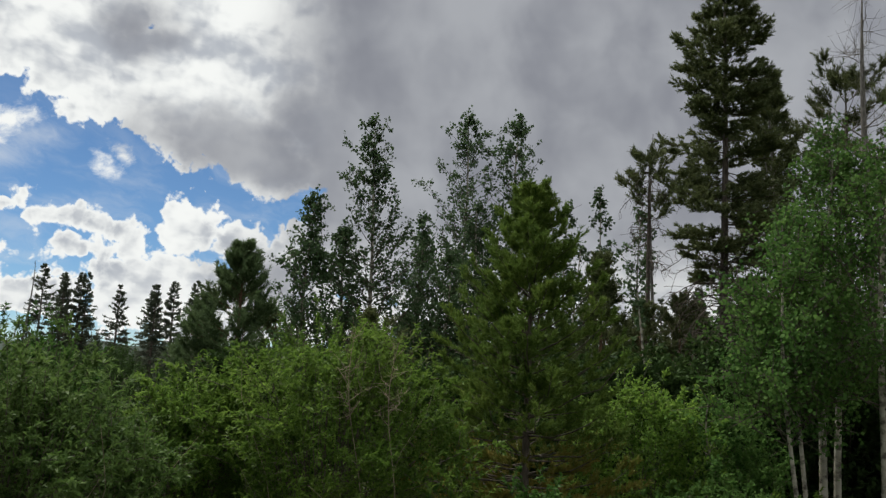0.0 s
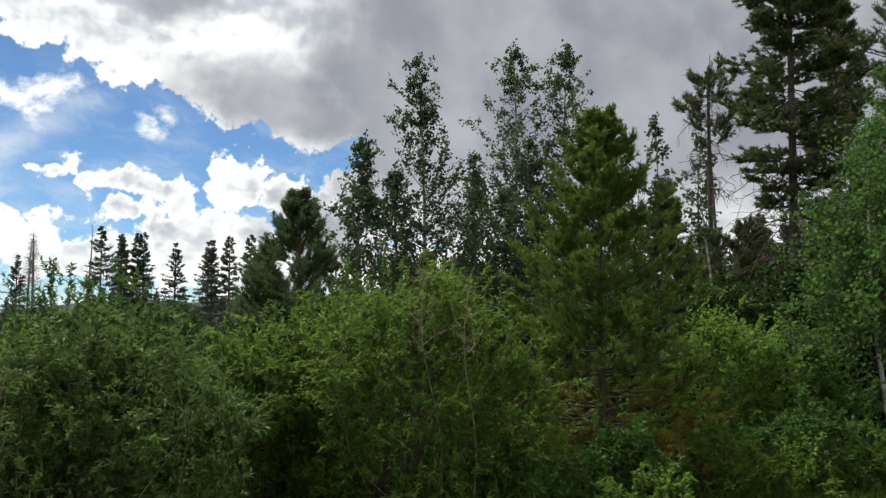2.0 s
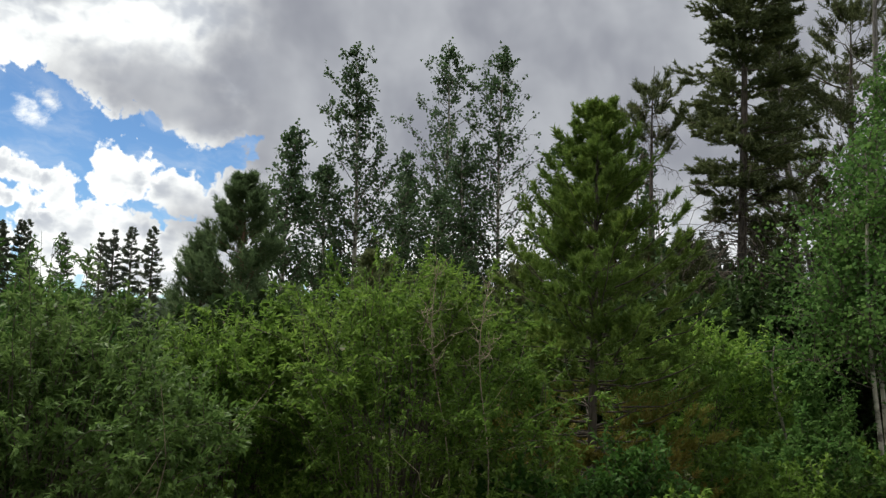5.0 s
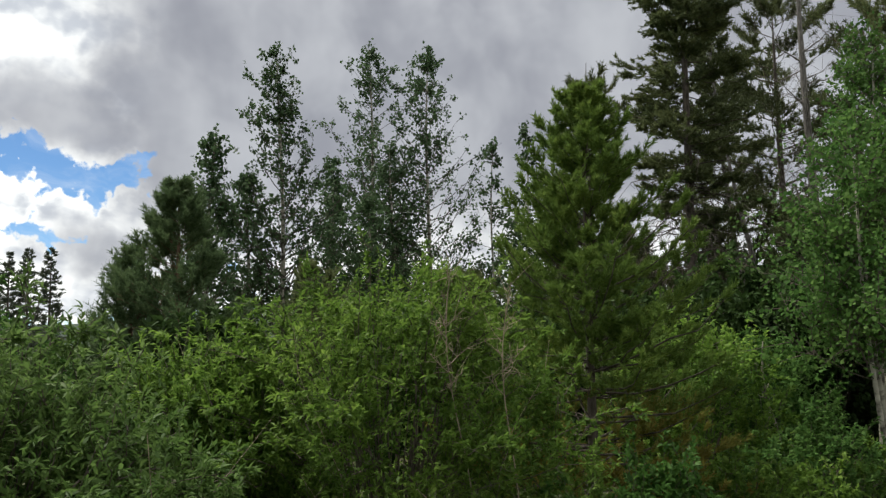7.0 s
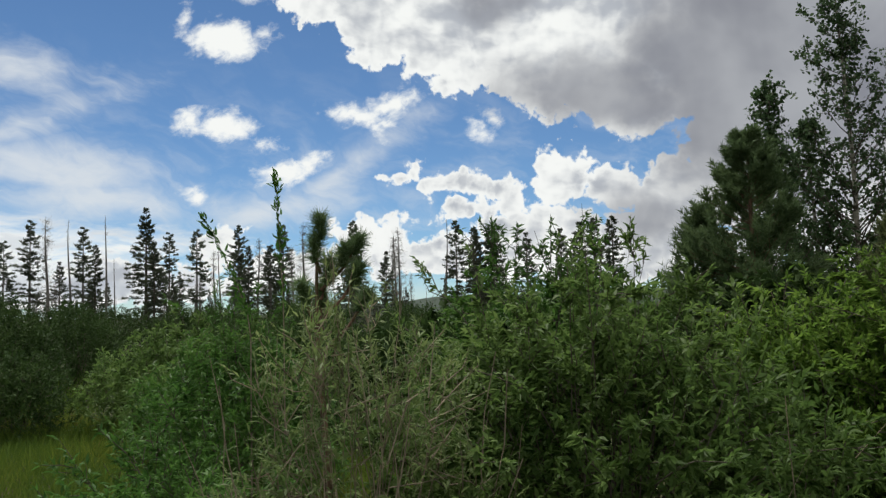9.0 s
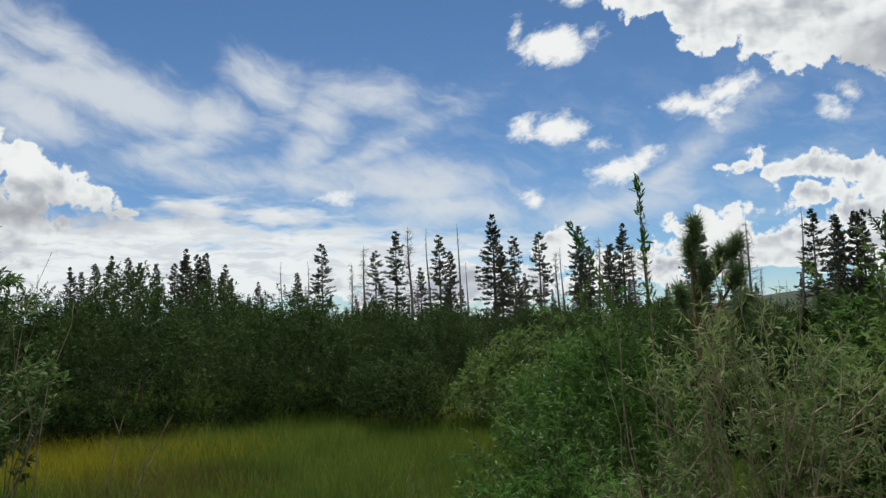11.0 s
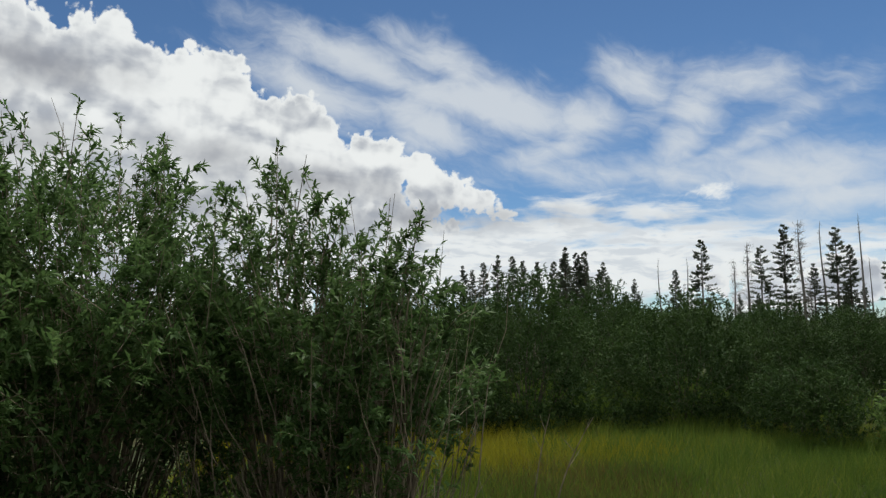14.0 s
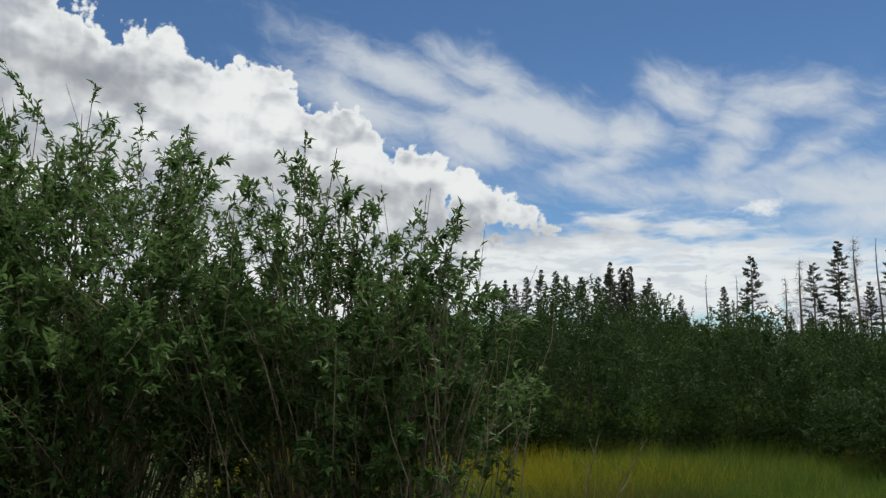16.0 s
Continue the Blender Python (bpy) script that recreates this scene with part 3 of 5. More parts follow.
    if fine:
        v, q = np.concatenate([v, fv]), np.concatenate([q, fq + len(v)])
    else:
        v, q = joined([(v, q), (fv, fq)])
    tagged(mesh_object("foliage", v, q, mat or WILLOW, root), kind="stuff")
    return root


def brushes(tip0, tip1, count, length, width, grown):
    """Needles standing round shoots from tip0 to tip1: thin three-cornered blades."""
    n = len(tip0)
    who = np.repeat(np.arange(n), count)
    m = len(who)
    u = rng.uniform(0, 1.0, m)[:, None]
    ax = unit(tip1 - tip0)[who]
    p = tip0[who] + (tip1 - tip0)[who] * u
    d = unit(ax * 0.85 + unit(np.cross(ax, rng.normal(size=(m, 3)))) * rng.uniform(0.5, 1.0, (m, 1)))
    sd_ = unit(np.cross(d, rng.normal(size=(m, 3)))) * width * 0.5
    tip = p + d * length * rng.uniform(0.75, 1.2, (m, 1)) * grown[who][:, None]
    return np.stack([p - sd_, p + sd_, tip], 1).reshape(-1, 3), np.arange(m * 3).reshape(-1, 3)


def conifer(name, label, x, y, h, spread, mat, bark, whorl=0.24, arms=6, shoots=9, needles=60, needle=(0.06, 0.005), low=0.06, rise=(5, 55), taper=0.8,
            dead=0, trunk=0.05, tuft=0.16, gap=0.0, ragged=0.2, lean=(0, 0), sway=0.0, inner=0.35, lower=None, lower_to=0.0, category="conifer tree", group="", limb_bark=None, shape=None, pad=0.45, curl=0.22, thin_top=0.6, tier=0.4):
    """A pine or spruce: trunk, whorls of arms, shoots with needles on the outer part of the arms, dead arms below."""
    root = empty(name, x, y)
    tagged(root, label, category, group)
    k = 14
    s = np.linspace(0, 1, k)
    ph = rng.uniform(0, 6, 2)
    axis = np.stack([lean[0] * s + sway * np.sin(s * 5 + ph[0]) * s * (1 - s), lean[1] * s + sway * np.sin(s * 4 + ph[1]) * s * (1 - s), s * h], 1)
    tv, tq = tubes(axis[None], (trunk * (1 - s) ** 0.8 + 0.004)[None], 9)
    mesh_object("trunk", tv, tq, bark, root, "scaly bark trunk")

    def on_axis(z):
        f = np.clip(z / h, 0, 0.999) * (k - 1)
        i = f.astype(int)
        return axis[i] + (axis[i + 1] - axis[i]) * (f - i)[:, None]

    zs = np.arange(low * h, h * 0.985, whorl)
    z = np.repeat(zs, arms) + rng.normal(0, whorl * tier, len(zs) * arms)
    keep = rng.uniform(0, 1, len(z)) > gap
    z = np.clip(z[keep], 0.05 * h * 0 + 0.05, h * 0.985)
    n = len(z)
    t = z / h
    prof = (1 - t) ** taper if shape is None else np.interp(t, shape[0], shape[1])
    L = spread * prof * rng.uniform(1 - ragged * 1.6, 1 + ragged, n) + 0.05
    a = rng.uniform(0, 2 * np.pi, n)
    ri = np.radians(rise[0] + (rise[1] - rise[0]) * t ** 1.3 + rng.normal(0, 6, n))
    o = np.stack([np.cos(a), np.sin(a), np.zeros(n)], 1)
    sb = np.linspace(0, 1, 6)
    arm = on_axis(z)[:, None] + o[:, None] * (L * np.cos(ri))[:, None, None] * sb[None, :, None]
    arm[..., 2] += (L * np.sin(ri))[:, None] * sb[None] + (curl * L)[:, None] * (sb ** 2.5)[None]
    arm += rng.normal(0, 0.025, arm.shape) * sb[None, :, None] * np.minimum(L, 1.5)[:, None, None]
    arm[..., 2] = np.maximum(arm[..., 2], 0.08)
    rad = (0.003 + 0.007 * np.minimum(L, 2.0))[:, None] * np.linspace(1, 0.3, 6)[None]
    pieces = [tubes(arm, rad, 4)]
    if dead:
        dz = rng.uniform(max(0.06, low - 0.2) * h, max(low * h * 1.2, 0.2 * h), dead)
        da = rng.uniform(0, 2 * np.pi, dead)
        dl = spread * rng.uniform(0.5, 1.25, dead)
        do = np.stack([np.cos(da), np.sin(da), np.zeros(dead)], 1)
        dr = on_axis(dz)[:, None] + do[:, None] * dl[:, None, None] * sb[None, :, None]
        dr[..., 2] += (dl * rng.uniform(0.0, 0.3, dead))[:, None] * sb[None] - (dl * rng.uniform(0.1, 0.9, dead))[:, None] * sb[None] ** 2.5
        dr += rng.normal(0, 0.03, dr.shape) * sb[None, :, None]
        pieces.append(tubes(dr, 0.04 * trunk + 0.006 * np.linspace(1, 0.25, 6)[None] * np.ones((dead, 1)), 4))
        e0 = np.repeat(dr[:, 2:6].reshape(-1, 3), 2, 0)
        e1 = e0 + rng.normal(0, 0.2, e0.shape) * (spread / 1.2) + [0, 0, -0.12]
        pieces.append(tubes(np.stack([e0, (e0 + e1) / 2 + rng.normal(0, 0.02, e0.shape), e1], 1), 0.004 * np.ones((len(e0), 3)), 3))
    v, q = joined(pieces)
    tagged(mesh_object("crown_wood", v, q, limb_bark or bark, root, "thin bare branches"), kind="stuff")
    # shoots
    m = n * shoots
    who = np.repeat(np.arange(n), shoots)
    u = inner + (1 - inner) * rng.uniform(0, 1, m) ** 0.7
    first = np.arange(0, m, shoots)
    u[first] = 0.98
    f = np.clip(u, 0, 0.999) * 5
    i = f.astype(int)
    p0 = arm[who, i] + (arm[who, i + 1] - arm[who, i]) * (f - i)[:, None]
    ax = unit(arm[who, i + 1] - arm[who, i])
    sidew = unit(np.cross(ax, [0, 0, 1.0])) * rng.choice([-1, 1], m)[:, None]
    off = rng.uniform(0, 1, m) ** 1.2 * pad * L[who] * (1.05 - u)
    off[first] = 0
    p0 = p0 + (sidew * 0.9 + ax * 0.5) * off[:, None] + [0, 0, 1] * (0.15 * off)[:, None]
    d = unit(ax * 0.7 + sidew * rng.uniform(0.0, 0.9, (m, 1)) + [0, 0, 2.0 * curl] + rng.normal(0, 0.2, (m, 3)))
    d[first] = unit(ax[first] + [0, 0, 2.0 * curl])
    sl = tuft * rng.uniform(0.6, 1.3, m) * (0.55 + 0.45 * np.minimum(L[who] / max(spread, 0.1) * 2, 1))
    p1 = p0 + d * sl[:, None]
    top0 = on_axis(np.array([h * 0.93, h * 0.985]))
    p0 = np.concatenate([p0, top0])
    p1 = np.concatenate([p1, top0 + [[0, 0, h * 0.05], [0, 0, tuft * 0.7]]])
    grown = np.concatenate([np.clip(thin_top + (1 - thin_top) * L[who] / (0.35 * spread), 0, 1), [thin_top, thin_top]])
    v, tr = brushes(p0, p1, needles, needle[0], needle[1], grown)
    if lower is not None:
        hz = v[tr[:, 0], 2] + rng.normal(0, 0.12 * lower_to, len(tr))
        tagged(mesh_object("needle_crown", v, None, [mat, lower], root, "", tr, (hz < lower_to).astype(int)), kind="stuff")
    else:
        tagged(mesh_object("needle_crown", v, None, mat, root, "", tr), kind="stuff")
    return root


def scale_limbs(h):
    return min(1.0, (h / 9.0) ** 0.5)


def broadleaf(name, label, x, y, h, spread, mat, bark, low=0.2, limbs=26, twigs=9, per=16, leaf=0.05, wide=0.9, trunk=0.05, rise=55, lean=(0, 0), fine=False,
              shape=((0, 0.25, 0.6, 1), (0.5, 1.0, 0.7, 0.12)), clump=0.16, category="aspen tree", group="", loose=0.25, sway=0.1, limb_bark=None, bias=1.3):
    """An aspen: pale trunk, steep limbs, twigs that end in clumps of round leaves."""
    root = empty(name, x, y)
    tagged(root, label, category, group)
    k = 12
    limbs = int(limbs * scale_limbs(h)) if group.startswith("aspens in the row") else limbs
    s = np.linspace(0, 1, k)
    ph = rng.uniform(0, 6, 2)
    axis = np.stack([lean[0] * s + sway * np.sin(s * 5 + ph[0]) * s, lean[1] * s + sway * np.sin(s * 4 + ph[1]) * s, s * h], 1)
    tv, tq = tubes(axis[None], (trunk * (1 - s) ** 0.75 + 0.006)[None], 10)
    mesh_object("trunk", tv, tq, bark, root, "pale smooth trunk with dark scars")
    t = low + (0.98 - low) * np.sort(rng.uniform(0, 1, limbs)) ** bias
    f = t * (k - 1)
    i = np.minimum(f.astype(int), k - 2)
    b0 = axis[i] + (axis[i + 1] - axis[i]) * (f - i)[:, None]
    L = spread * np.interp((t - low) / (1 - low), shape[0], shape[1]) * rng.uniform(0.55, 1.25, limbs)
    L = np.minimum(L, (h - b0[:, 2]) * 0.55 + 0.04)
    a = np.arange(limbs) * 2.4 + rng.normal(0, 0.5, limbs)
    r = np.radians(rise + rng.normal(0, 11, limbs))
    sb = np.linspace(0, 1, 6)
    o = np.stack([np.cos(a), np.sin(a), np.zeros(limbs)], 1)
    arm = b0[:, None] + o[:, None] * (L * np.cos(r) / np.cos(np.radians(rise)))[:, None, None] * (sb ** 0.85)[None, :, None]
    arm[..., 2] += (L * np.sin(r))[:, None] * sb[None] * 1.2
    arm[..., 2] = np.minimum(arm[..., 2], h * (0.93 + 0.07 * t)[:, None])
    arm += rng.normal(0, 0.03, arm.shape) * sb[None, :, None]
    pieces = [tubes(arm, (trunk * 0.34 * (1 - t * 0.7))[:, None] * np.linspace(1, 0.25, 6)[None], 5)]
    n = limbs * twigs
    who = np.repeat(np.arange(limbs), twigs)
    u = np.clip(loose + (1 - loose) * rng.uniform(0, 1, n), 0, 0.999) * 5
    iu = u.astype(int)
    p0 = arm[who, iu] + (arm[who, iu + 1] - arm[who, iu]) * (u - iu)[:, None]
    some = rng.uniform(0, 1, n) < np.clip(L[who] / (0.6 * spread) + 0.15, 0, 1)
    p0, who = p0[some], who[some]
    n = len(who)
    d = unit(rng.normal(0, 0.7, (n, 3)) + unit(arm[who, -1] - arm[who, 0]) * 0.8 + [0, 0, 0.2])
    p1 = p0 + d * (clump * 2.0 * rng.uniform(0.4, 1.3, n) * (1.1 - 0.6 * t[who]))[:, None]
    # leader twigs at the top of the trunk
    ex = 5
    t0 = np.repeat(axis[-2:-1], ex, 0) + (axis[-1:] - axis[-2:-1]) * rng.uniform(0.1, 1.0, (ex, 1))
    p0 = np.concatenate([p0, t0])
    p1 = np.concatenate([p1, t0 + unit(rng.normal(0, 0.4, (ex, 3)) + [0, 0, 1.0]) * clump * 1.6])
    pieces.append(tubes(np.stack([p0, (p0 + p1) / 2, p1], 1), np.array([[0.006, 0.004, 0.002]]) * np.ones((len(p0), 1)), 3))
    v, q = joined(pieces)
    tagged(mesh_object("crown_wood", v, q, limb_bark or bark, root, "slender grey branches"), kind="stuff")
    m = len(p0) * per
    w2 = np.repeat(np.arange(len(p0)), per)
    lp = p0[w2] + (p1 - p0)[w2] * rng.uniform(0.3, 1.1, (m, 1)) + rng.normal(0, clump * 0.34, (m, 3)) * np.concatenate([1.35 - 0.7 * t[who], np.full(ex, 0.5)])[w2][:, None]
    ld = unit(rng.normal(0, 1, (m, 3)) + [0, 0, -0.5])
    ll = leaf * rng.uniform(0.7, 1.25, m)
    v, q = leaves(lp, ld, ll, ll * wide, fine, 0.12)
    tagged(mesh_object("foliage", v, q, mat, root), kind="stuff")
    return root


def dead_tree(name, label, x, y, h, spread, limbs=26, low=0.2, trunk=0.06, lean=(0, 0), bark=None, category="dead tree", group="", droop=0.0, forks=3, single=True, thin=1.0):
    """A bare standing trunk with broken grey limbs."""
    bark = bark or DEAD_WOOD
    root = empty(name, x, y)
    tagged(root, label, category, group)
    s = np.linspace(0, 1, 12)
    axis = np.stack([lean[0] * s + 0.06 * np.sin(s * 6), lean[1] * s + 0.05 * np.sin(s * 5), s * h], 1)
    tv, tq = tubes(axis[None], (trunk * (1 - s) ** 0.8 + 0.006 * thin)[None], 8)
    mesh_object("trunk", tv, tq, bark, root)
    t = rng.uniform(low, 0.98, limbs)
    f = t * 11
    i = np.minimum(f.astype(int), 10)
    b0 = axis[i] + (axis[i + 1] - axis[i]) * (f - i)[:, None]
    L = spread * (1.05 - t) ** 0.7 * rng.uniform(0.4, 1.2, limbs)
    a = rng.uniform(0, 2 * np.pi, limbs)
    sb = np.linspace(0, 1, 6)
    arm = b0[:, None] + np.stack([np.cos(a), np.sin(a), np.zeros(limbs)], 1)[:, None] * L[:, None, None] * sb[None, :, None]
    arm[..., 2] += (L * rng.normal(0.25 - droop, 0.3, limbs))[:, None] * sb[None] + (0.25 * L)[:, None] * (sb ** 2)[None]
    arm += rng.normal(0, 0.05, arm.shape) * sb[None, :, None] * L[:, None, None]
    thick_ = (0.006 + 0.012 * L)[:, None] * np.linspace(1, 0.25, 6)[None] * thin
    pieces = []
    if single:
        for one in range(limbs):
            sv, sq = tubes(arm[one:one + 1], thick_[one:one + 1], 6)
            mesh_object("limb", sv, sq, bark, root)
    else:
        pieces.append(tubes(arm, thick_, 4))
    e0 = np.repeat(arm[:, 2:5].reshape(-1, 3), forks, 0)
    e1 = e0 + rng.normal(0, 0.20, e0.shape) * spread + [0, 0, 0.03]
    pieces.append(tubes(np.stack([e0, (e0 + e1) / 2 + rng.normal(0, 0.03, e0.shape) * spread, e1], 1), 0.005 * thin * np.array([[1, 0.7, 0.4]]) * np.ones((len(e0), 1)), 3))
    v, q = joined(pieces)
    tagged(mesh_object("crown_wood", v, q, bark, root, "bare brittle twigs"), kind="stuff")
    return root


def blades(name, label, area, count, h, w, mat, root_z=0.0, lean=0.35, keep=None):
    """Standing grass over a stretch of ground, one object."""
    x = rng.uniform(area[0], area[1], count)
    y = rng.uniform(area[2], area[3], count)
    if keep is not None:
        k = keep(x, y)
        x, y = x[k], y[k]
    n = len(x)
    p = np.stack([x, y, np.full(n, root_z)], 1)
    hh = h * rng.uniform(0.45, 1.25, n) * (0.75 + 0.5 * np.abs(np.sin(x * 1.7 + 2 * np.sin(y * 1.3))))
    a = rng.uniform(0, 2 * np.pi, n)
    sd_ = np.stack([np.cos(a), np.sin(a), np.zeros(n)], 1) * w * 0.5
    d = rng.normal(0, lean, (n, 3)) * [1, 1, 0] + [0.1, 0, 1]
    tip = p + d * hh[:, None] + rng.normal(0, 0.25, (n, 3)) * [1, 1, 0] * hh[:, None]
    v = np.stack([p - sd_, p + sd_, tip], 1).reshape(-1, 3)
    ob = mesh_object(name, v, None, mat, None, "", np.arange(n * 3).reshape(-1, 3))
    return tagged(ob, label, "grass", "", "stuff")


def place(ob, x, y, turn, size=1.0):
    return copy_thing(ob, pose(x, y, 0, 0, 0, turn) @ Matrix.Scale(size, 4))

# ---- ground, ridge ----
gx, gy = np.meshgrid(np.linspace(-1, 1, 61), np.linspace(-1, 1, 61))
gx, gy = np.sign(gx) * np.abs(gx) ** 3 * 2500, np.sign(gy) * np.abs(gy) ** 3 * 2500
far_off = np.hypot(gx + 5, gy - 5)
gz = -0.02 + 0.05 * np.sin(gx * 0.7) * np.sin(gy * 0.6) * np.clip(far_off / 6, 0, 1) * np.clip(30 / (far_off + 1), 0, 1) - np.clip(far_off - 90, 0, 2500) * 0.004
gi = np.arange(61 * 61).reshape(61, 61)
ground = mesh_object("ground", np.stack([gx, gy, gz], -1).reshape(-1, 3), np.stack([gi[:-1, :-1], gi[:-1, 1:], gi[1:, 1:], gi[1:, :-1]], -1).reshape(-1, 4), SOIL)
tagged(ground, "damp grassy meadow ground with bare brown patches", "ground", "", "structure")


def ridge(name, label, a0, a1, dist, top, mat):
    """A wooded hill far off, along a stretch of azimuth."""
    n, m = 90, 8
    az_ = np.radians(np.linspace(a0, a1, n))
    prof = np.sin(np.linspace(0.0, np.pi, n)) ** 0.6
    hump = top * prof * (0.75 + 0.2 * np.sin(az_ * 9 + 1) + 0.08 * np.sin(az_ * 31)) + rng.uniform(0, top * 0.05, n)
    v = []
    for j in range(m):
        f = j / (m - 1)
        d = dist * (1 + 0.5 * f)
        v.append(np.stack([-np.sin(az_) * d, np.cos(az_) * d, -10 + (hump + 10) * np.sin(f * np.pi / 2) ** 0.9 + rng.normal(0, 0.6, n) * f], 1))
    i = np.arange(n * m).reshape(m, n)
    q = np.stack([i[:-1, :-1], i[:-1, 1:], i[1:, 1:], i[1:, :-1]], -1).reshape(-1, 4)
    return tagged(mesh_object(name, np.concatenate(v), q, mat), label, "hill", "", "structure")


ridge("backdrop", "distant dark forested hill on the horizon", -60, 45, 420, 26, RIDGE)

# ---- willow bushes near the path ----
willow = dict(group="willow bushes near the path", fine=False)
front = dict(leaf=0.05, wide=0.33, per=18, dense=68, arcs=60, ruffle=0.6, **willow)
bush("willow_bush", "large rounded willow bush with yellow-green tops", -2.55, 7.05, 1.45, 1.15, 2.1, mat=WILLOW_YELLOW, bare=14, tips=30, tall=1.08, shoots=22, count=15, **front)
bush("willow_bush", "low bright green willow bush between taller ones", -3.75, 6.85, 0.8, 0.75, 1.65, mat=WILLOW_YELLOW, tips=12, tall=1.12, shoots=16, count=9, **front)
bush("willow_bush", "broad leafy green willow bush with dense skirt", -4.3, 5.25, 1.3, 0.95, 1.72, shoots=24, mat=WILLOW_OLIVE, bare=16, tips=26, count=15, tall=1.24, **front)
bush("willow_bush", "tall willow bush with upright leafy tips", -5.0, 6.0, 1.05, 0.9, 1.82, mat=WILLOW, tips=26, bare=8, tall=1.24, **front)
bush("willow_bush", "grey-green narrow-leaved willow bush with bare stems", -4.72, 4.12, 0.68, 0.65, 1.7, leaf=0.046, wide=0.19, dense=84, mat=WILLOW_GREY, tips=14, tall=1.1, bare=44, fill=10, holes=0.7, skirt=0.4, wood=TWIG, woody=0.4, **willow)
bush("willow_bush", "low grey-green willow bush in the grass", -5.75, 3.9, 0.8, 0.7, 0.88, dense=80, leaf=0.05, wide=0.24, mat=WILLOW, bare=10, tips=18, tall=1.35, arcs=20, count=9, **willow)
bush("willow_bush", "grey-green willow bush with arching sprays", -7.9, 5.9, 1.1, 0.9, 1.45, leaf=0.06, wide=0.24, mat=WILLOW, tips=18, tall=1.25, **willow)
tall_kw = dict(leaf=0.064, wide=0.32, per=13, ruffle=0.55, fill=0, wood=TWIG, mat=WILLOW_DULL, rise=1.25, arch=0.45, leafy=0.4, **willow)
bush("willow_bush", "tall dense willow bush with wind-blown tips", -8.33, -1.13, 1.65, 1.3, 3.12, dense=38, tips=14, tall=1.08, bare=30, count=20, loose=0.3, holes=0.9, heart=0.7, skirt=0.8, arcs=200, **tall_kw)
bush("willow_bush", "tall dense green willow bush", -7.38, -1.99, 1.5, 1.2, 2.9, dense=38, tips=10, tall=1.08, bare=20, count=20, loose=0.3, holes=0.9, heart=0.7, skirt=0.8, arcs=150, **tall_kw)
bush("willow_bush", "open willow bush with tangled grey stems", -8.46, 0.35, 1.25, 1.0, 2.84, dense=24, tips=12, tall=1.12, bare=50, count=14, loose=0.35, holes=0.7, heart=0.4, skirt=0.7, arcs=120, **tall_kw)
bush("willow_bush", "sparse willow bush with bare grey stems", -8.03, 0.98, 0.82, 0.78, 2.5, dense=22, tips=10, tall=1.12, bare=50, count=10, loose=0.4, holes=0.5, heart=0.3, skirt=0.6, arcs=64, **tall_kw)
bush("willow_bush", "low dark green willow bush beside the meadow", -13.6, 6.6, 1.1, 0.9, 1.15, leaf=0.06, dense=60, mat=SHADED_LEAF, tips=6, **willow)
bush("willow_bush", "green willow bush at the meadow's corner", -12.2, 7.9, 1.2, 1.0, 1.35, leaf=0.07, dense=50, mat=WILLOW_OLIVE, tips=8, **willow)
bush("willow_bush", "grey-green willow bush with pale upright shoots", -10.2, 7.2, 1.0, 0.9, 1.4, leaf=0.07, dense=44, mat=WILLOW_OLIVE, tips=16, tall=1.25, **willow)

# ---- green bushes between the trees ----
under = dict(group="undergrowth bushes", leaf=0.055, wide=0.5, fine=False, dense=50)
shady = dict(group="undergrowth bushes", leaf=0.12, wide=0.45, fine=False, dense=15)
bush("alder_bush", "bright green alder bush under the pines", 0.2, 9.9, 1.1, 0.8, 1.85, mat=WILLOW_YELLOW, tips=6, **under)
bush("alder_bush", "green alder bush at the wood's edge", 1.1, 10.6, 1.0, 0.8, 1.6, mat=ASPEN_NEAR, tips=6, **under)
bush("alder_bush", "dark green bush below the tall spruce", 1.5, 12.8, 1.3, 1.0, 2.1, mat=SHADED_LEAF, **shady)
bush("alder_bush", "dark green bush in front of the pines", -0.4, 12.6, 1.4, 1.0, 2.0, mat=SHADED_LEAF, **shady)
bush("alder_bush", "low leafy green bush in the grass", -1.6, 6.75, 0.7, 0.5, 0.6, mat=WILLOW, count=8, tips=5, **under)
bush("alder_bush", "low leafy green bush below the pine", -0.7, 7.3, 0.6, 0.5, 0.75, mat=WILLOW, count=8, tips=6, **under)
bush("alder_bush", "low green bush beside the aspen trunks", 1.0, 8.9, 0.9, 0.6, 0.85, mat=ASPEN_NEAR, count=9, tips=5, **under)
for ux, uy, uh in ((0.0, 8.0, 0.6), (0.7, 8.35, 0.5), (-0.55, 6.75, 0.45), (1.7, 8.8, 0.6)):
    bush("alder_bush", "low leafy yellow-green plants in the grass", ux, uy, 0.55, 0.45, uh, mat=WILLOW_YELLOW, count=7, tips=5, **under)
bush("alder_bush", "dark shaded bush behind the willows", -4.6, 9.6, 1.6, 1.0, 1.9, mat=SHADED_LEAF, **shady)
bush("alder_bush", "dark shaded bush behind the willows", -7.6, 8.6, 1.6, 1.0, 1.7, mat=SHADED_LEAF, **shady)
bush("alder_bush", "dark shaded bush behind the pine", -2.4, 11.4, 1.6, 1.0, 2.0, mat=SHADED_LEAF, **shady)
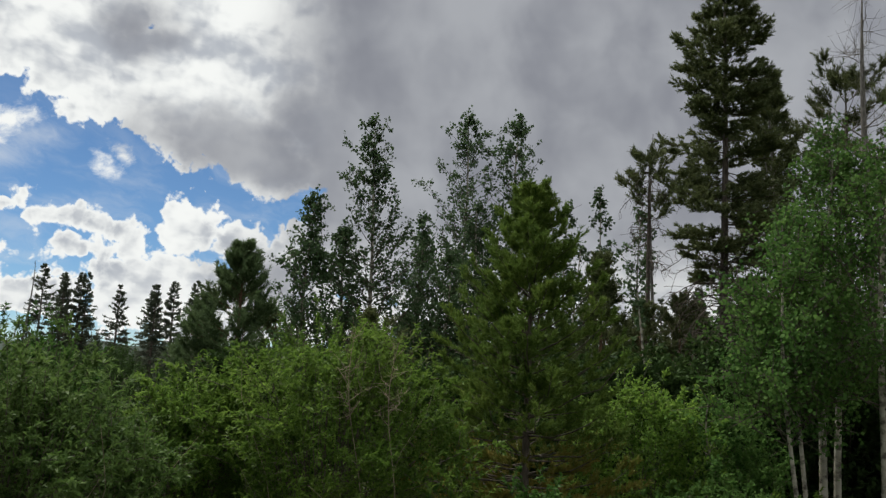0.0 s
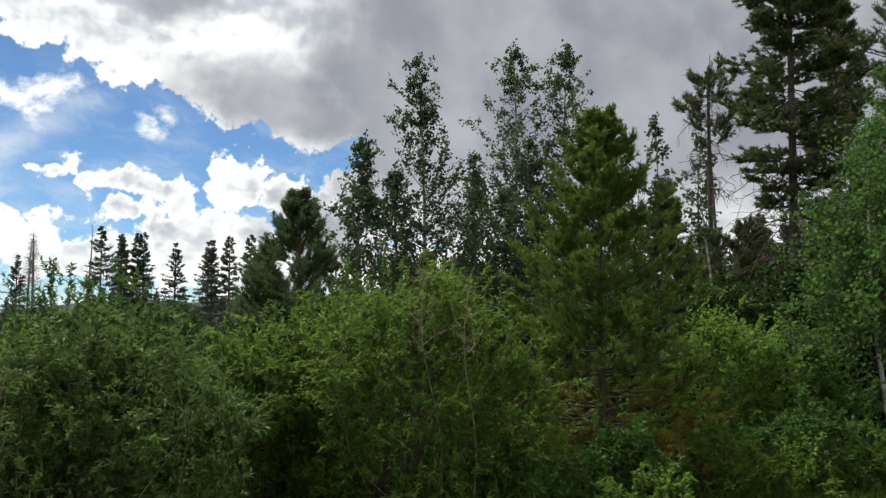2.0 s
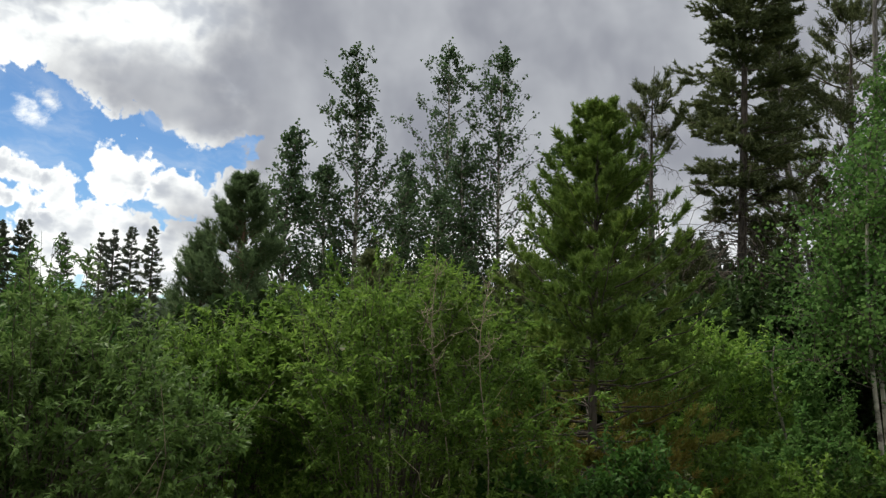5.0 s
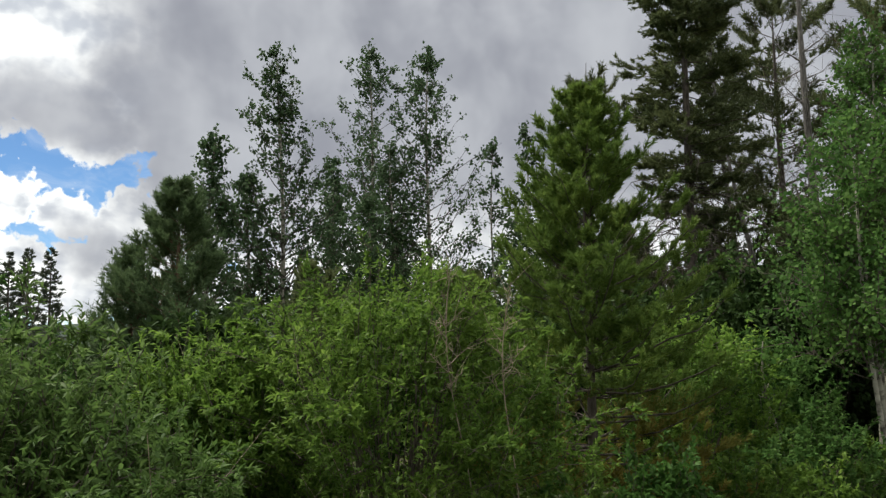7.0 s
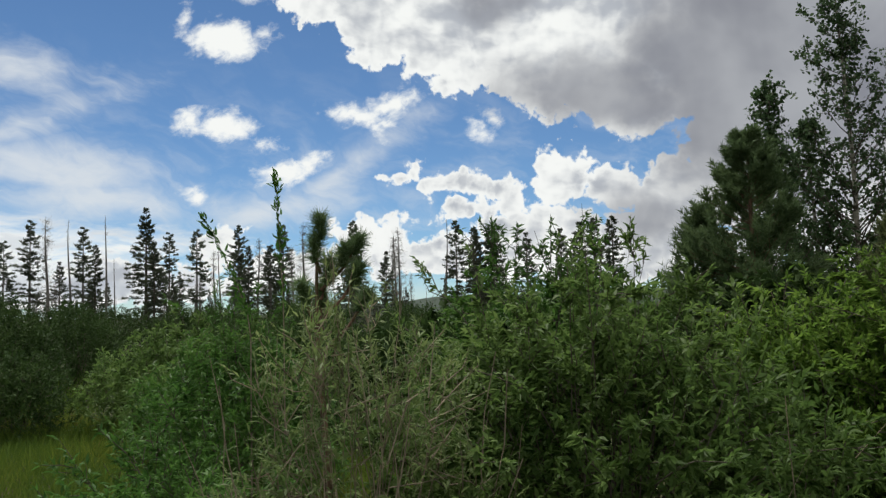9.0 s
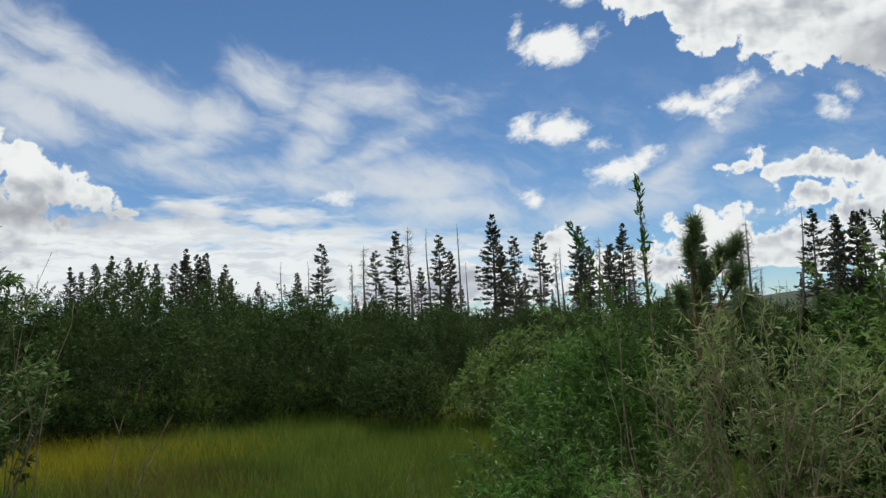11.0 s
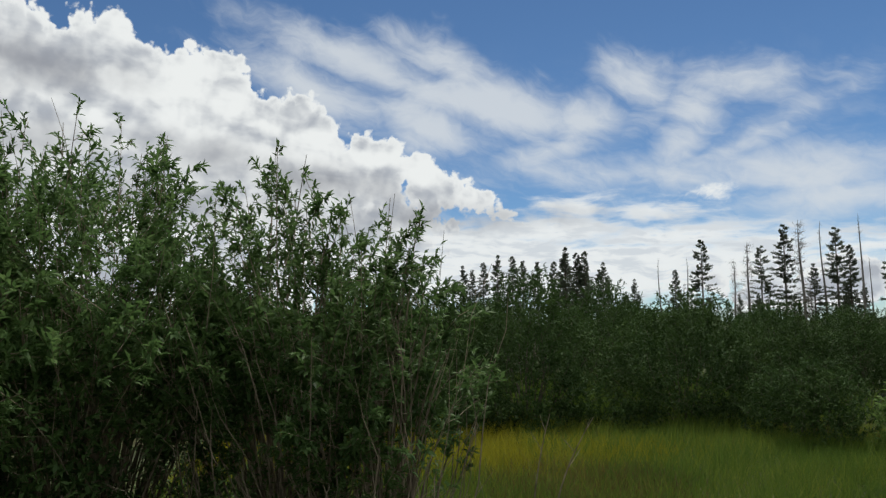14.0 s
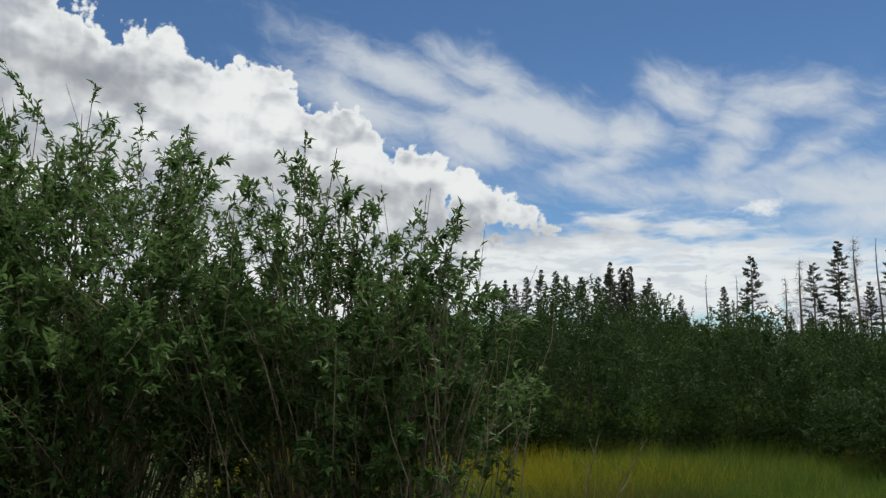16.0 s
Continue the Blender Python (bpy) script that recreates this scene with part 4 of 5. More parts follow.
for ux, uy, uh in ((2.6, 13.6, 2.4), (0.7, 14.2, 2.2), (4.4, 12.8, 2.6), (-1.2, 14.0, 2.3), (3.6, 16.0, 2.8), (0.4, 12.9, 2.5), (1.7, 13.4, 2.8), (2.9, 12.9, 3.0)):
    bush("alder_bush", "dark shaded bush on the wood's floor", ux, uy, 1.4, 1.0, uh, mat=SHADED_LEAF, **shady)

# ---- conifers ----
mid = dict(needles=32, needle=(0.10, 0.02), tuft=0.24)
conifer("pine_tree", "young yellow-green pine with browned lower needles", -0.98, 8.6, 3.74, 1.12, NEEDLE_LIGHT, BARK, whorl=0.2, tier=0.25, arms=11, shoots=20, needles=50, needle=(0.058, 0.0105), tuft=0.12, shape=((0, 0.12, 0.3, 0.6, 0.85, 1.0), (0.9, 1.0, 0.92, 0.55, 0.24, 0.05)), ragged=0.3, rise=(-8, 44), low=0.03, trunk=0.045, inner=0.06, pad=0.55, curl=0.24, lower=NEEDLE_BROWN, lower_to=1.0)
conifer("pine_tree", "young blue-green pine behind the willows", -5.15, 10.3, 3.25, 1.15, NEEDLE_BLUE, PINE_BARK, whorl=0.2, arms=9, shoots=13, needles=48, needle=(0.07, 0.011), tuft=0.19, rise=(-4, 38), taper=0.85, low=0.06, ragged=0.14, curl=0.2, thin_top=0.9, inner=0.1, pad=0.4)
conifer("pine_tree", "young dark pine with several leaders", -5.75, 10.5, 2.5, 0.75, NEEDLE_BLUE, PINE_BARK, whorl=0.21, arms=8, shoots=10, needles=44, needle=(0.075, 0.010), tuft=0.24, rise=(-4, 46), taper=0.9, low=0.06, ragged=0.16, curl=0.3, thin_top=0.9, inner=0.1, pad=0.4)


def tufted_pine(label, x, y, h, shoots):
    """A small open pine: a thin trunk and a few arms that each end in a dense brush of needles."""
    root = empty("pine_tree", x, y)
    tagged(root, label, "conifer tree")
    sp = np.linspace(0, 1, 9)
    v, q = tubes(np.stack([0.02 * np.sin(sp * 6), 0.02 * np.sin(sp * 5), sp * h], 1)[None], np.linspace(0.028, 0.008, 9)[None], 7)
    mesh_object("trunk", v, q, PINE_BARK, root, "scaly bark trunk")
    for out, turn, z, size in shoots:
        o = np.array([math.cos(radians(turn)), math.sin(radians(turn)), 0.0])
        p0, p1 = np.array([0, 0, z - out * 0.7 - 0.1]), o * out + [0, 0, z]
        way = unit(o * out * 0.5 + [0, 0, 0.2])
        if out:
            v, q = tubes(np.stack([p0, (p0 + p1) / 2 + o * out * 0.12, p1])[None], np.array([[0.011, 0.009, 0.006]]), 6)
            mesh_object("limb", v, q, PINE_BARK, root)
        k = int(6500 * size)
        at = p1 + way * size * rng.uniform(-0.5, 0.5, (k, 1))
        nd = unit(unit(rng.normal(0, 1, (k, 3))) + way * 0.75)
        sd_ = unit(np.cross(nd, rng.normal(0, 1, (k, 3)))) * 0.0024
        v = np.stack([at - sd_, at + sd_, at + nd * 0.085 * rng.uniform(0.7, 1.2, (k, 1))], 1).reshape(-1, 3)
        tr = np.arange(k * 3).reshape(-1, 3)
        tagged(mesh_object("needle_brush", v, None, NEEDLE_BLUE, root, "", tr), kind="stuff")
    return root


tufted_pine("small pine half hidden in the willow bush", -5.757, 4.876, 1.95, ((0, 0, 2.05, 0.13), (0.03, 232, 1.92, 0.13), (0.2, 52, 1.95, 0.11), (0.12, 50, 1.89, 0.12), (0.06, 0, 1.80, 0.14), (0.2, 30, 1.78, 0.12), (0.2, 290, 1.68, 0.13), (0.26, 70, 1.64, 0.13), (0.1, 140, 1.66, 0.14)))
conifer("fir_tree", "small dark pointed fir", -0.42, 14.8, 3.9, 0.85, NEEDLE, PINE_BARK, whorl=0.2, arms=7, shoots=10, rise=(-8, 40), curl=0.12, taper=1.0, low=0.05, **mid)
conifer("spruce_tree", "tall dark conifer with bare dead lower branches", 1.70, 15.1, 9.5, 0.98, NEEDLE, BARK, whorl=0.32, arms=9, shoots=28, rise=(-18, 12), curl=0.12, low=0.38, dead=90, trunk=0.10, gap=0.06, ragged=0.4, sway=0.1, inner=0.0, pad=0.6, limb_bark=BARK,
        shape=((0, 0.42, 0.47, 0.54, 0.645, 0.7, 0.79, 0.85, 0.92, 1.0), (0.9, 0.9, 1.0, 0.92, 0.95, 0.6, 0.75, 0.5, 0.36, 0.08)), needles=32, needle=(0.075, 0.023), tuft=0.18)
conifer("pine_tree", "flat-topped pine with a thin bare trunk", 0.45, 17.7, 6.55, 0.5, NEEDLE, BARK, whorl=0.2, arms=4, shoots=12, rise=(0, 25), low=0.8, dead=34, trunk=0.085, gap=0.15, ragged=0.4, shape=((0, 0.7, 0.9, 1.0), (0.6, 0.9, 1.0, 0.5)), **mid)
conifer("pine_tree", "slender leaning pine with sparse tufts", 3.3, 17.3, 8.1, 0.75, NEEDLE, DEAD_WOOD, whorl=0.27, arms=6, shoots=14, rise=(0, 40), low=0.3, dead=30, trunk=0.08, gap=0.25, ragged=0.4, shape=((0, 0.3, 0.6, 0.8, 1.0), (0.8, 1.0, 0.85, 0.6, 0.15)), sway=0.2, lean=(-0.5, 0), **mid)
conifer("pine_tree", "broad-crowned pine with open branches", 4.7, 18.9, 8.6, 1.8, NEEDLE, BARK, whorl=0.34, arms=6, shoots=26, rise=(-5, 30), low=0.45, dead=30, trunk=0.12, gap=0.25, ragged=0.4, shape=((0, 0.5, 0.85, 1.0), (0.7, 1.0, 0.85, 0.3)), **mid)
conifer("pine_tree", "broad-crowned pine behind the aspen grove", 6.6, 17.5, 8.0, 1.7, NEEDLE, PINE_BARK, whorl=0.3, arms=5, shoots=20, rise=(5, 40), low=0.4, dead=10, trunk=0.12, gap=0.2, ragged=0.4, shape=((0, 0.5, 0.85, 1.0), (0.7, 1.0, 0.85, 0.3)), **mid)
for fx, fy, fh in ((0.3, 16.6, 3.2), (-2.0, 16.0, 2.6), (3.2, 14.4, 3.0), (-4.4, 14.0, 2.6), (5.2, 15.0, 3.4), (1.6, 19.5, 3.4), (-2.2, 23.5, 3.2), (-8.5, 19.0, 2.9), (-6.2, 23.0, 3.2), (2.4, 16.8, 3.7), (1.1, 17.6, 3.5), (3.7, 15.7, 3.7)):
    conifer("fir_tree", "dark shaded young fir in the wood", fx, fy, fh, 1.3, NEEDLE, PINE_BARK, whorl=0.26, arms=6, shoots=9, needles=28, needle=(0.1, 0.024), tuft=0.22, low=0.04, group="young firs in the wood")

# ---- aspens ----
row = dict(group="aspens in the row behind the willows")
asp = dict(leaf=0.078, wide=0.8, limbs=115, twigs=7, per=10, bias=1.1, trunk=0.055, shape=((0, 0.2, 0.5, 0.78, 0.9, 1), (1.0, 1.05, 0.8, 0.46, 0.27, 0.08)), rise=52, loose=0.1, clump=0.15, limb_bark=BARK, **row)
broadleaf("aspen_tree", "slender aspen with dark sparse leaf clumps", -5.8, 18.0, 7.6, 1.22, ASPEN_BACKLIT, ASPEN_BARK, **asp)
broadleaf("aspen_tree", "tall slender aspen with dark leaf clumps", -4.45, 22.0, 9.1, 1.46, ASPEN_BACKLIT, ASPEN_BARK, **asp)
broadleaf("aspen_tree", "tall slender aspen with full leafy crown", -2.9, 21.2, 8.7, 1.52, ASPEN_BACKLIT, ASPEN_BARK, **asp)
broadleaf("aspen_tree", "bushy young aspen with bent tip", -7.0, 17.1, 5.6, 0.75, ASPEN_BACKLIT, ASPEN_BARK, **asp)
broadleaf("aspen_tree", "bushy young aspen among taller ones", -6.5, 18.2, 5.0, 0.75, ASPEN_BACKLIT, ASPEN_BARK, **asp)
broadleaf("aspen_tree", "young aspen between taller ones", -5.1, 19.8, 5.6, 0.75, ASPEN_BACKLIT, ASPEN_BARK, **asp)
broadleaf("aspen_tree", "young aspen between taller ones", -3.7, 20.4, 6.0, 1.0, ASPEN_BACKLIT, ASPEN_BARK, **asp)
broadleaf("aspen_tree", "young aspen between taller ones", -4.2, 19.0, 4.6, 1.0, ASPEN_BACKLIT, ASPEN_BARK, **asp)
thin_one = dict(asp, twigs=6, per=10, limbs=44, trunk=0.035)
broadleaf("aspen_tree", "thin young aspen with few leaves", -0.7, 19.6, 6.3, 0.6, ASPEN_BACKLIT, ASPEN_BARK, **thin_one)
broadleaf("aspen_tree", "thin young aspen with few leaves", -1.4, 19.7, 5.9, 0.6, ASPEN_BACKLIT, ASPEN_BARK, **thin_one)
broadleaf("aspen_tree", "thin young aspen with few leaves", 0.3, 18.6, 5.6, 0.7, ASPEN_BACKLIT, ASPEN_BARK, **thin_one)
broadleaf("aspen_tree", "thin young aspen near the fir", -1.0, 16.4, 4.3, 0.6, ASPEN_BACKLIT, ASPEN_BARK, **thin_one)
grove = dict(leaf=0.046, wide=0.9, limbs=40, twigs=11, per=15, low=0.31, clump=0.2, shape=((0, 0.2, 0.5, 0.8, 1), (0.95, 1.0, 0.7, 0.35, 0.06)), group="aspens of the dense grove", rise=35, limb_bark=BARK)
broadleaf("aspen_tree", "leafy green aspen with a pale trunk", 2.19, 10.17, 4.6, 1.15, ASPEN_NEAR, ASPEN_BARK, trunk=0.043, lean=(0.1, 0), **grove)
broadleaf("aspen_tree", "leafy green aspen with a pale trunk", 2.40, 10.43, 4.8, 0.90, ASPEN_NEAR, ASPEN_BARK, trunk=0.039, lean=(0.05, 0), **grove)
broadleaf("aspen_tree", "leafy green aspen with a pale thin trunk", 1.79, 9.23, 3.5, 0.7, ASPEN_NEAR, ASPEN_BARK, trunk=0.020, lean=(-0.25, 0), **grove)
broadleaf("aspen_tree", "leafy green aspen with a pale thin trunk", 1.89, 9.41, 3.7, 0.7, ASPEN_NEAR, ASPEN_BARK, trunk=0.020, lean=(-0.12, 0.1), **grove)
broadleaf("aspen_tree", "leafy green aspen with a pale trunk", 2.64, 9.54, 4.7, 0.95, ASPEN_NEAR, ASPEN_BARK, trunk=0.039, lean=(0.15, 0), **grove)
broadleaf("aspen_tree", "leafy green aspen with a pale trunk", 4.03, 10.45, 5.4, 1.20, ASPEN_NEAR, ASPEN_BARK, trunk=0.047, lean=(0.2, 0), **grove)
broadleaf("aspen_tree", "leafy green aspen with a pale trunk", 3.54, 11.67, 5.4, 1.00, ASPEN_NEAR, ASPEN_BARK, trunk=0.047, lean=(0.1, 0), **grove)
broadleaf("aspen_tree", "thin pale aspen sapling below the fir", 0.27, 13.80, 3.4, 0.4, ASPEN_BACKLIT, ASPEN_BARK, **dict(thin_one, limbs=14))
dead_tree("dead_sapling", "thin pale leaning dead sapling", 1.07, 9.94, 1.5, 0.25, limbs=5, low=0.5, trunk=0.016, lean=(-0.12, 0), bark=ASPEN_BARK, forks=1)

# ---- dead trees ----
dead_tree("dead_sapling", "pale tan leafless twigs among the willow leaves", -2.04, 6.3, 2.0, 0.34, limbs=12, low=0.55, trunk=0.002, lean=(-0.05, 0), bark=TWIG, forks=2, thin=0.45, droop=-0.5)
dead_tree("dead_sapling", "pale tan leafless twigs among the willow leaves", -1.82, 6.35, 1.92, 0.30, limbs=10, low=0.55, trunk=0.002, lean=(0.08, 0), bark=TWIG, forks=2, thin=0.45, droop=-0.5)
dead_tree("dead_tree", "tall bare dead pine with grey branches", 4.7, 17.4, 10.2, 1.6, limbs=52, trunk=0.13)
dead_tree("dead_tree", "leaning bare dead trunk", 3.6, 16.4, 6.2, 0.5, limbs=10, trunk=0.07, lean=(-1.0, 0))
dead_tree("dead_tree", "short bare snag top beside the pine", 0.55, 18.2, 7.2, 0.35, limbs=10, low=0.75, trunk=0.05)

# ---- dry stalks in the meadow ----


def stalk(label, x, y, h, bend):
    """A dry weed stalk: a thin bent stem with short side twigs."""
    root = empty("dry_stalk", x, y)
    tagged(root, label, "stalk")
    sb = np.linspace(0, 1, 9)
    ln = np.stack([bend[0] * sb ** 2, bend[1] * sb ** 2, h * sb], 1)
    v, q = tubes(ln[None], np.linspace(0.009, 0.003, 9)[None], 5)
    mesh_object("stem", v, q, TWIG, root)
    for k in (5, 6, 7):
        e = ln[k] + [rng.normal(0, 0.08), rng.normal(0, 0.08), 0.12]
        v, q = tubes(np.stack([ln[k], (ln[k] + e) / 2 + [0.01, 0, 0], e])[None], np.array([[0.003, 0.002, 0.001]]), 4)
        mesh_object("twig", v, q, TWIG, root)
    return root


stalk("dry grey weed stalk in the grass", -8.55, 2.05, 1.05, (0.05, 0.15))
stalk("dry grey weed stalk bent sideways", -8.6, 2.2, 1.0, (-0.05, 0.35))



def spray(base, mid, tip):
    """One long willow shoot bent over by the wind, leafy along its upper half."""
    root = empty("willow_shoot", base[0], base[1])
    tagged(root, "long leafy willow shoot bent by the wind", "shoot", "wind-bent willow shoots")
    o = np.array([base[0], base[1], 0.0])
    a, m, e = np.zeros(3), np.array(mid) - o, np.array(tip) - o
    sp = np.linspace(0, 1, 14)[:, None]
    ln = np.where(sp < 0.5, a + (m - a) * sp * 2, m + (e - m) * (sp - 0.5) * 2 + [0, 0, 0.06] * np.sin((sp - 0.5) * 2 * np.pi))
    v, q = tubes(ln[None], np.linspace(0.008, 0.0018, 14)[None], 5)
    mesh_object("stem", v, q, TWIG, root)
    n = 105
    f = rng.uniform(0.5, 1.0, n) * 12.99
    i = f.astype(int)
    p = ln[i] + (ln[i + 1] - ln[i]) * (f - i)[:, None] + rng.normal(0, 0.012, (n, 3))
    w = unit(unit(ln[i + 1] - ln[i]) * 0.8 + rng.normal(0, 0.45, (n, 3)) + unit(e - m) * [0.6, 0.6, 0])
    ll = 0.068 * rng.uniform(0.6, 1.2, n)
    v, q = leaves(p, w, ll, ll * 0.26)
    tagged(mesh_object("foliage", v, q, WILLOW, root), kind="stuff")
    return root


for base, middle, tip in (((-9.67, -2.04), (-9.67, -2.04, 3.17), (-9.25, -2.60, 4.14)),
                          ((-9.40, -2.55), (-9.40, -2.55, 2.98), (-9.11, -2.82, 3.61)),
                          ((-7.16, 5.79), (-7.16, 5.79, 1.56), (-7.12, 5.69, 2.60)),
                          ((-7.31, 5.60), (-7.31, 5.60, 1.53), (-7.43, 5.27, 2.29)),):
    spray(base, middle, tip)

# ---- meadow grass ----
# sunlit strip along the thicket, laid down as brighter yellow blades
blades("meadow_grass", "tall meadow grass along the thicket, coloured sunlit yellow-green", (-15.6, -11.2, -1.5, 5.5), 32000, 0.24, 0.011, GRASS_SUNLIT, keep=lambda x, y: y + 0.8 * np.sin(x * 2.1) < 3.2 + rng.normal(0, 0.7, len(x)))
blades("green_meadow_grass", "tall dark green meadow grass with brown blades", (-15.6, -5.5, -1.5, 8), 88000, 0.22, 0.011, GRASS_GREEN, keep=lambda x, y: (x + 0.6 * np.sin(y * 1.7) > -11.8 + rng.normal(0, 0.4, len(x))) | (y > 2.6))
blades("dry_grass", "short dry brown grass in the meadow", (-12.4, -9.2, 1.6, 4.2), 9000, 0.2, 0.011, GRASS_DRY, keep=lambda x, y: np.hypot((x + 10.8) / 1.4, (y - 2.9) / 1.1) < rng.uniform(0.3, 1.1, len(x)))
blades("thicket_grass", "rank dark green grass under the thicket", (-23, -15.4, -9, 9), 26000, 0.5, 0.02, SEDGE)
blades("near_grass", "tufts of grass at the foot of the bushes", (-5, 2.5, 5.2, 9.2), 40000, 0.17, 0.008, SEDGE)

# ---- far bushes round the meadow ----
belt = dict(group="willow thicket beyond the meadow")
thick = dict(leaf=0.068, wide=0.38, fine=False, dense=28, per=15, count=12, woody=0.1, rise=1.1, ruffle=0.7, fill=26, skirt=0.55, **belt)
kinds = [bush("thicket_bush", "dense dark willow bush at the meadow's edge", -15.6, 3.0, 1.5, 1.5, 2.75, mat=SHADED_LEAF, tips=0, **thick),
         bush("thicket_bush", "dense low dark willow bush at the meadow's edge", -15.8, 5.6, 1.6, 1.5, 2.35, mat=SHADED_LEAF, tips=0, **thick),
         bush("thicket_bush", "dense green willow bush beyond the meadow", -15.5, 0.4, 1.6, 1.5, 2.65, mat=SHADED_LEAF, tips=0, **thick)]
spots = random.Random(5)
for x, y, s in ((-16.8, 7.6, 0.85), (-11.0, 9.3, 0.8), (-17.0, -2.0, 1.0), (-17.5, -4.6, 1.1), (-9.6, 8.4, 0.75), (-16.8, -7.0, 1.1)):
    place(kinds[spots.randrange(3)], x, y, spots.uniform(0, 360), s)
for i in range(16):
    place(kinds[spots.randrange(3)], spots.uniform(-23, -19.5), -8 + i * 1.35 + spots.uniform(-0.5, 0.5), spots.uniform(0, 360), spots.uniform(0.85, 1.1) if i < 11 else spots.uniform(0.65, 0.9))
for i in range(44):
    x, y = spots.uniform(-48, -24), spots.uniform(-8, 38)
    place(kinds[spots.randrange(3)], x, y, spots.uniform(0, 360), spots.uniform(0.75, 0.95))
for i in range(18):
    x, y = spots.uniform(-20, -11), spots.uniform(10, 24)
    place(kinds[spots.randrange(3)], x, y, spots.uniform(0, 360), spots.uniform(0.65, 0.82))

sprout = bush("thicket_bush", "low dark sprouts at the foot of the thicket", -14.9, 1.7, 0.7, 0.9, 0.75, leaf=0.07, wide=0.36, fine=False, dense=30, per=14, count=8, mat=SHADED_LEAF, **belt)
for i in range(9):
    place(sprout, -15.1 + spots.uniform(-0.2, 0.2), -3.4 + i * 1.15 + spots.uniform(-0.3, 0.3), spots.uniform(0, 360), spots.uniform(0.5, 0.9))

# ---- far line of trees ----
line = dict(group="far line of trees")
far_kw = dict(whorl=0.17, arms=7, shoots=10, needles=12, needle=(0.11, 0.035), tuft=0.14, inner=0.1, pad=0.4, curl=0.05, thin_top=0.3, **line)
full = [conifer("far_spruce", "dark full spruce in the far tree line", -46.2, 35.0, 6.0, 1.25, NEEDLE_HAZED, BARK, rise=(-22, 30), taper=0.95, low=0.04, trunk=0.09, ragged=0.42, gap=0.2, **far_kw),
        conifer("far_spruce", "dark narrow spruce in the far tree line", -46.6, 36.0, 6.0, 0.95, NEEDLE_HAZED, BARK, rise=(-22, 30), taper=0.85, low=0.06, trunk=0.08, ragged=0.45, gap=0.32, **far_kw)]
half = [conifer("far_spruce", "half-bare spruce in the far tree line", -45.5, 37.0, 6.0, 0.8, NEEDLE_HAZED, DEAD_WOOD, rise=(-10, 25), taper=0.6, low=0.3, trunk=0.08, dead=40, ragged=0.45, gap=0.45, **far_kw)]
bare = [dead_tree("far_dead_tree", "bare grey dead spruce in the far tree line", -44.5, 38.0, 6.0, 0.8, limbs=70, trunk=0.09, low=0.2, droop=0.3, forks=3, single=False, **line),
        dead_tree("far_dead_tree", "bare dead pole in the far tree line", -47.0, 34.0, 6.0, 0.3, limbs=24, trunk=0.07, low=0.3, droop=0.3, forks=1, single=False, **line)]
for x, y, h in ((-67.3, 13.3, 7.50), (-59.9, 14.6, 5.74), (-54.5, 33.3, 9.08), (-48.9, 39.6, 6.30), (-59.9, 29.8, 5.46), (-54.2, 35.8, 4.60), (-45.9, 38.4, 7.48), (-87.3, 6.3, 7.49), (-86.0, 9.8, 8.45), (-82.1, 16.0, 8.16), (-85.4, 20.1, 6.78), (-84.5, 23.5, 5.73), (-13.5, 21.6, 3.85), (-25.6, 37.6, 5.38), (-27.9, 29.3, 4.21), (-22.0, 35.0, 5.15), (-27.7, 36.0, 5.61), (-37.9, 37.0, 6.52),):
    place(full[0], x, y, spots.uniform(0, 360), h / 6.0)
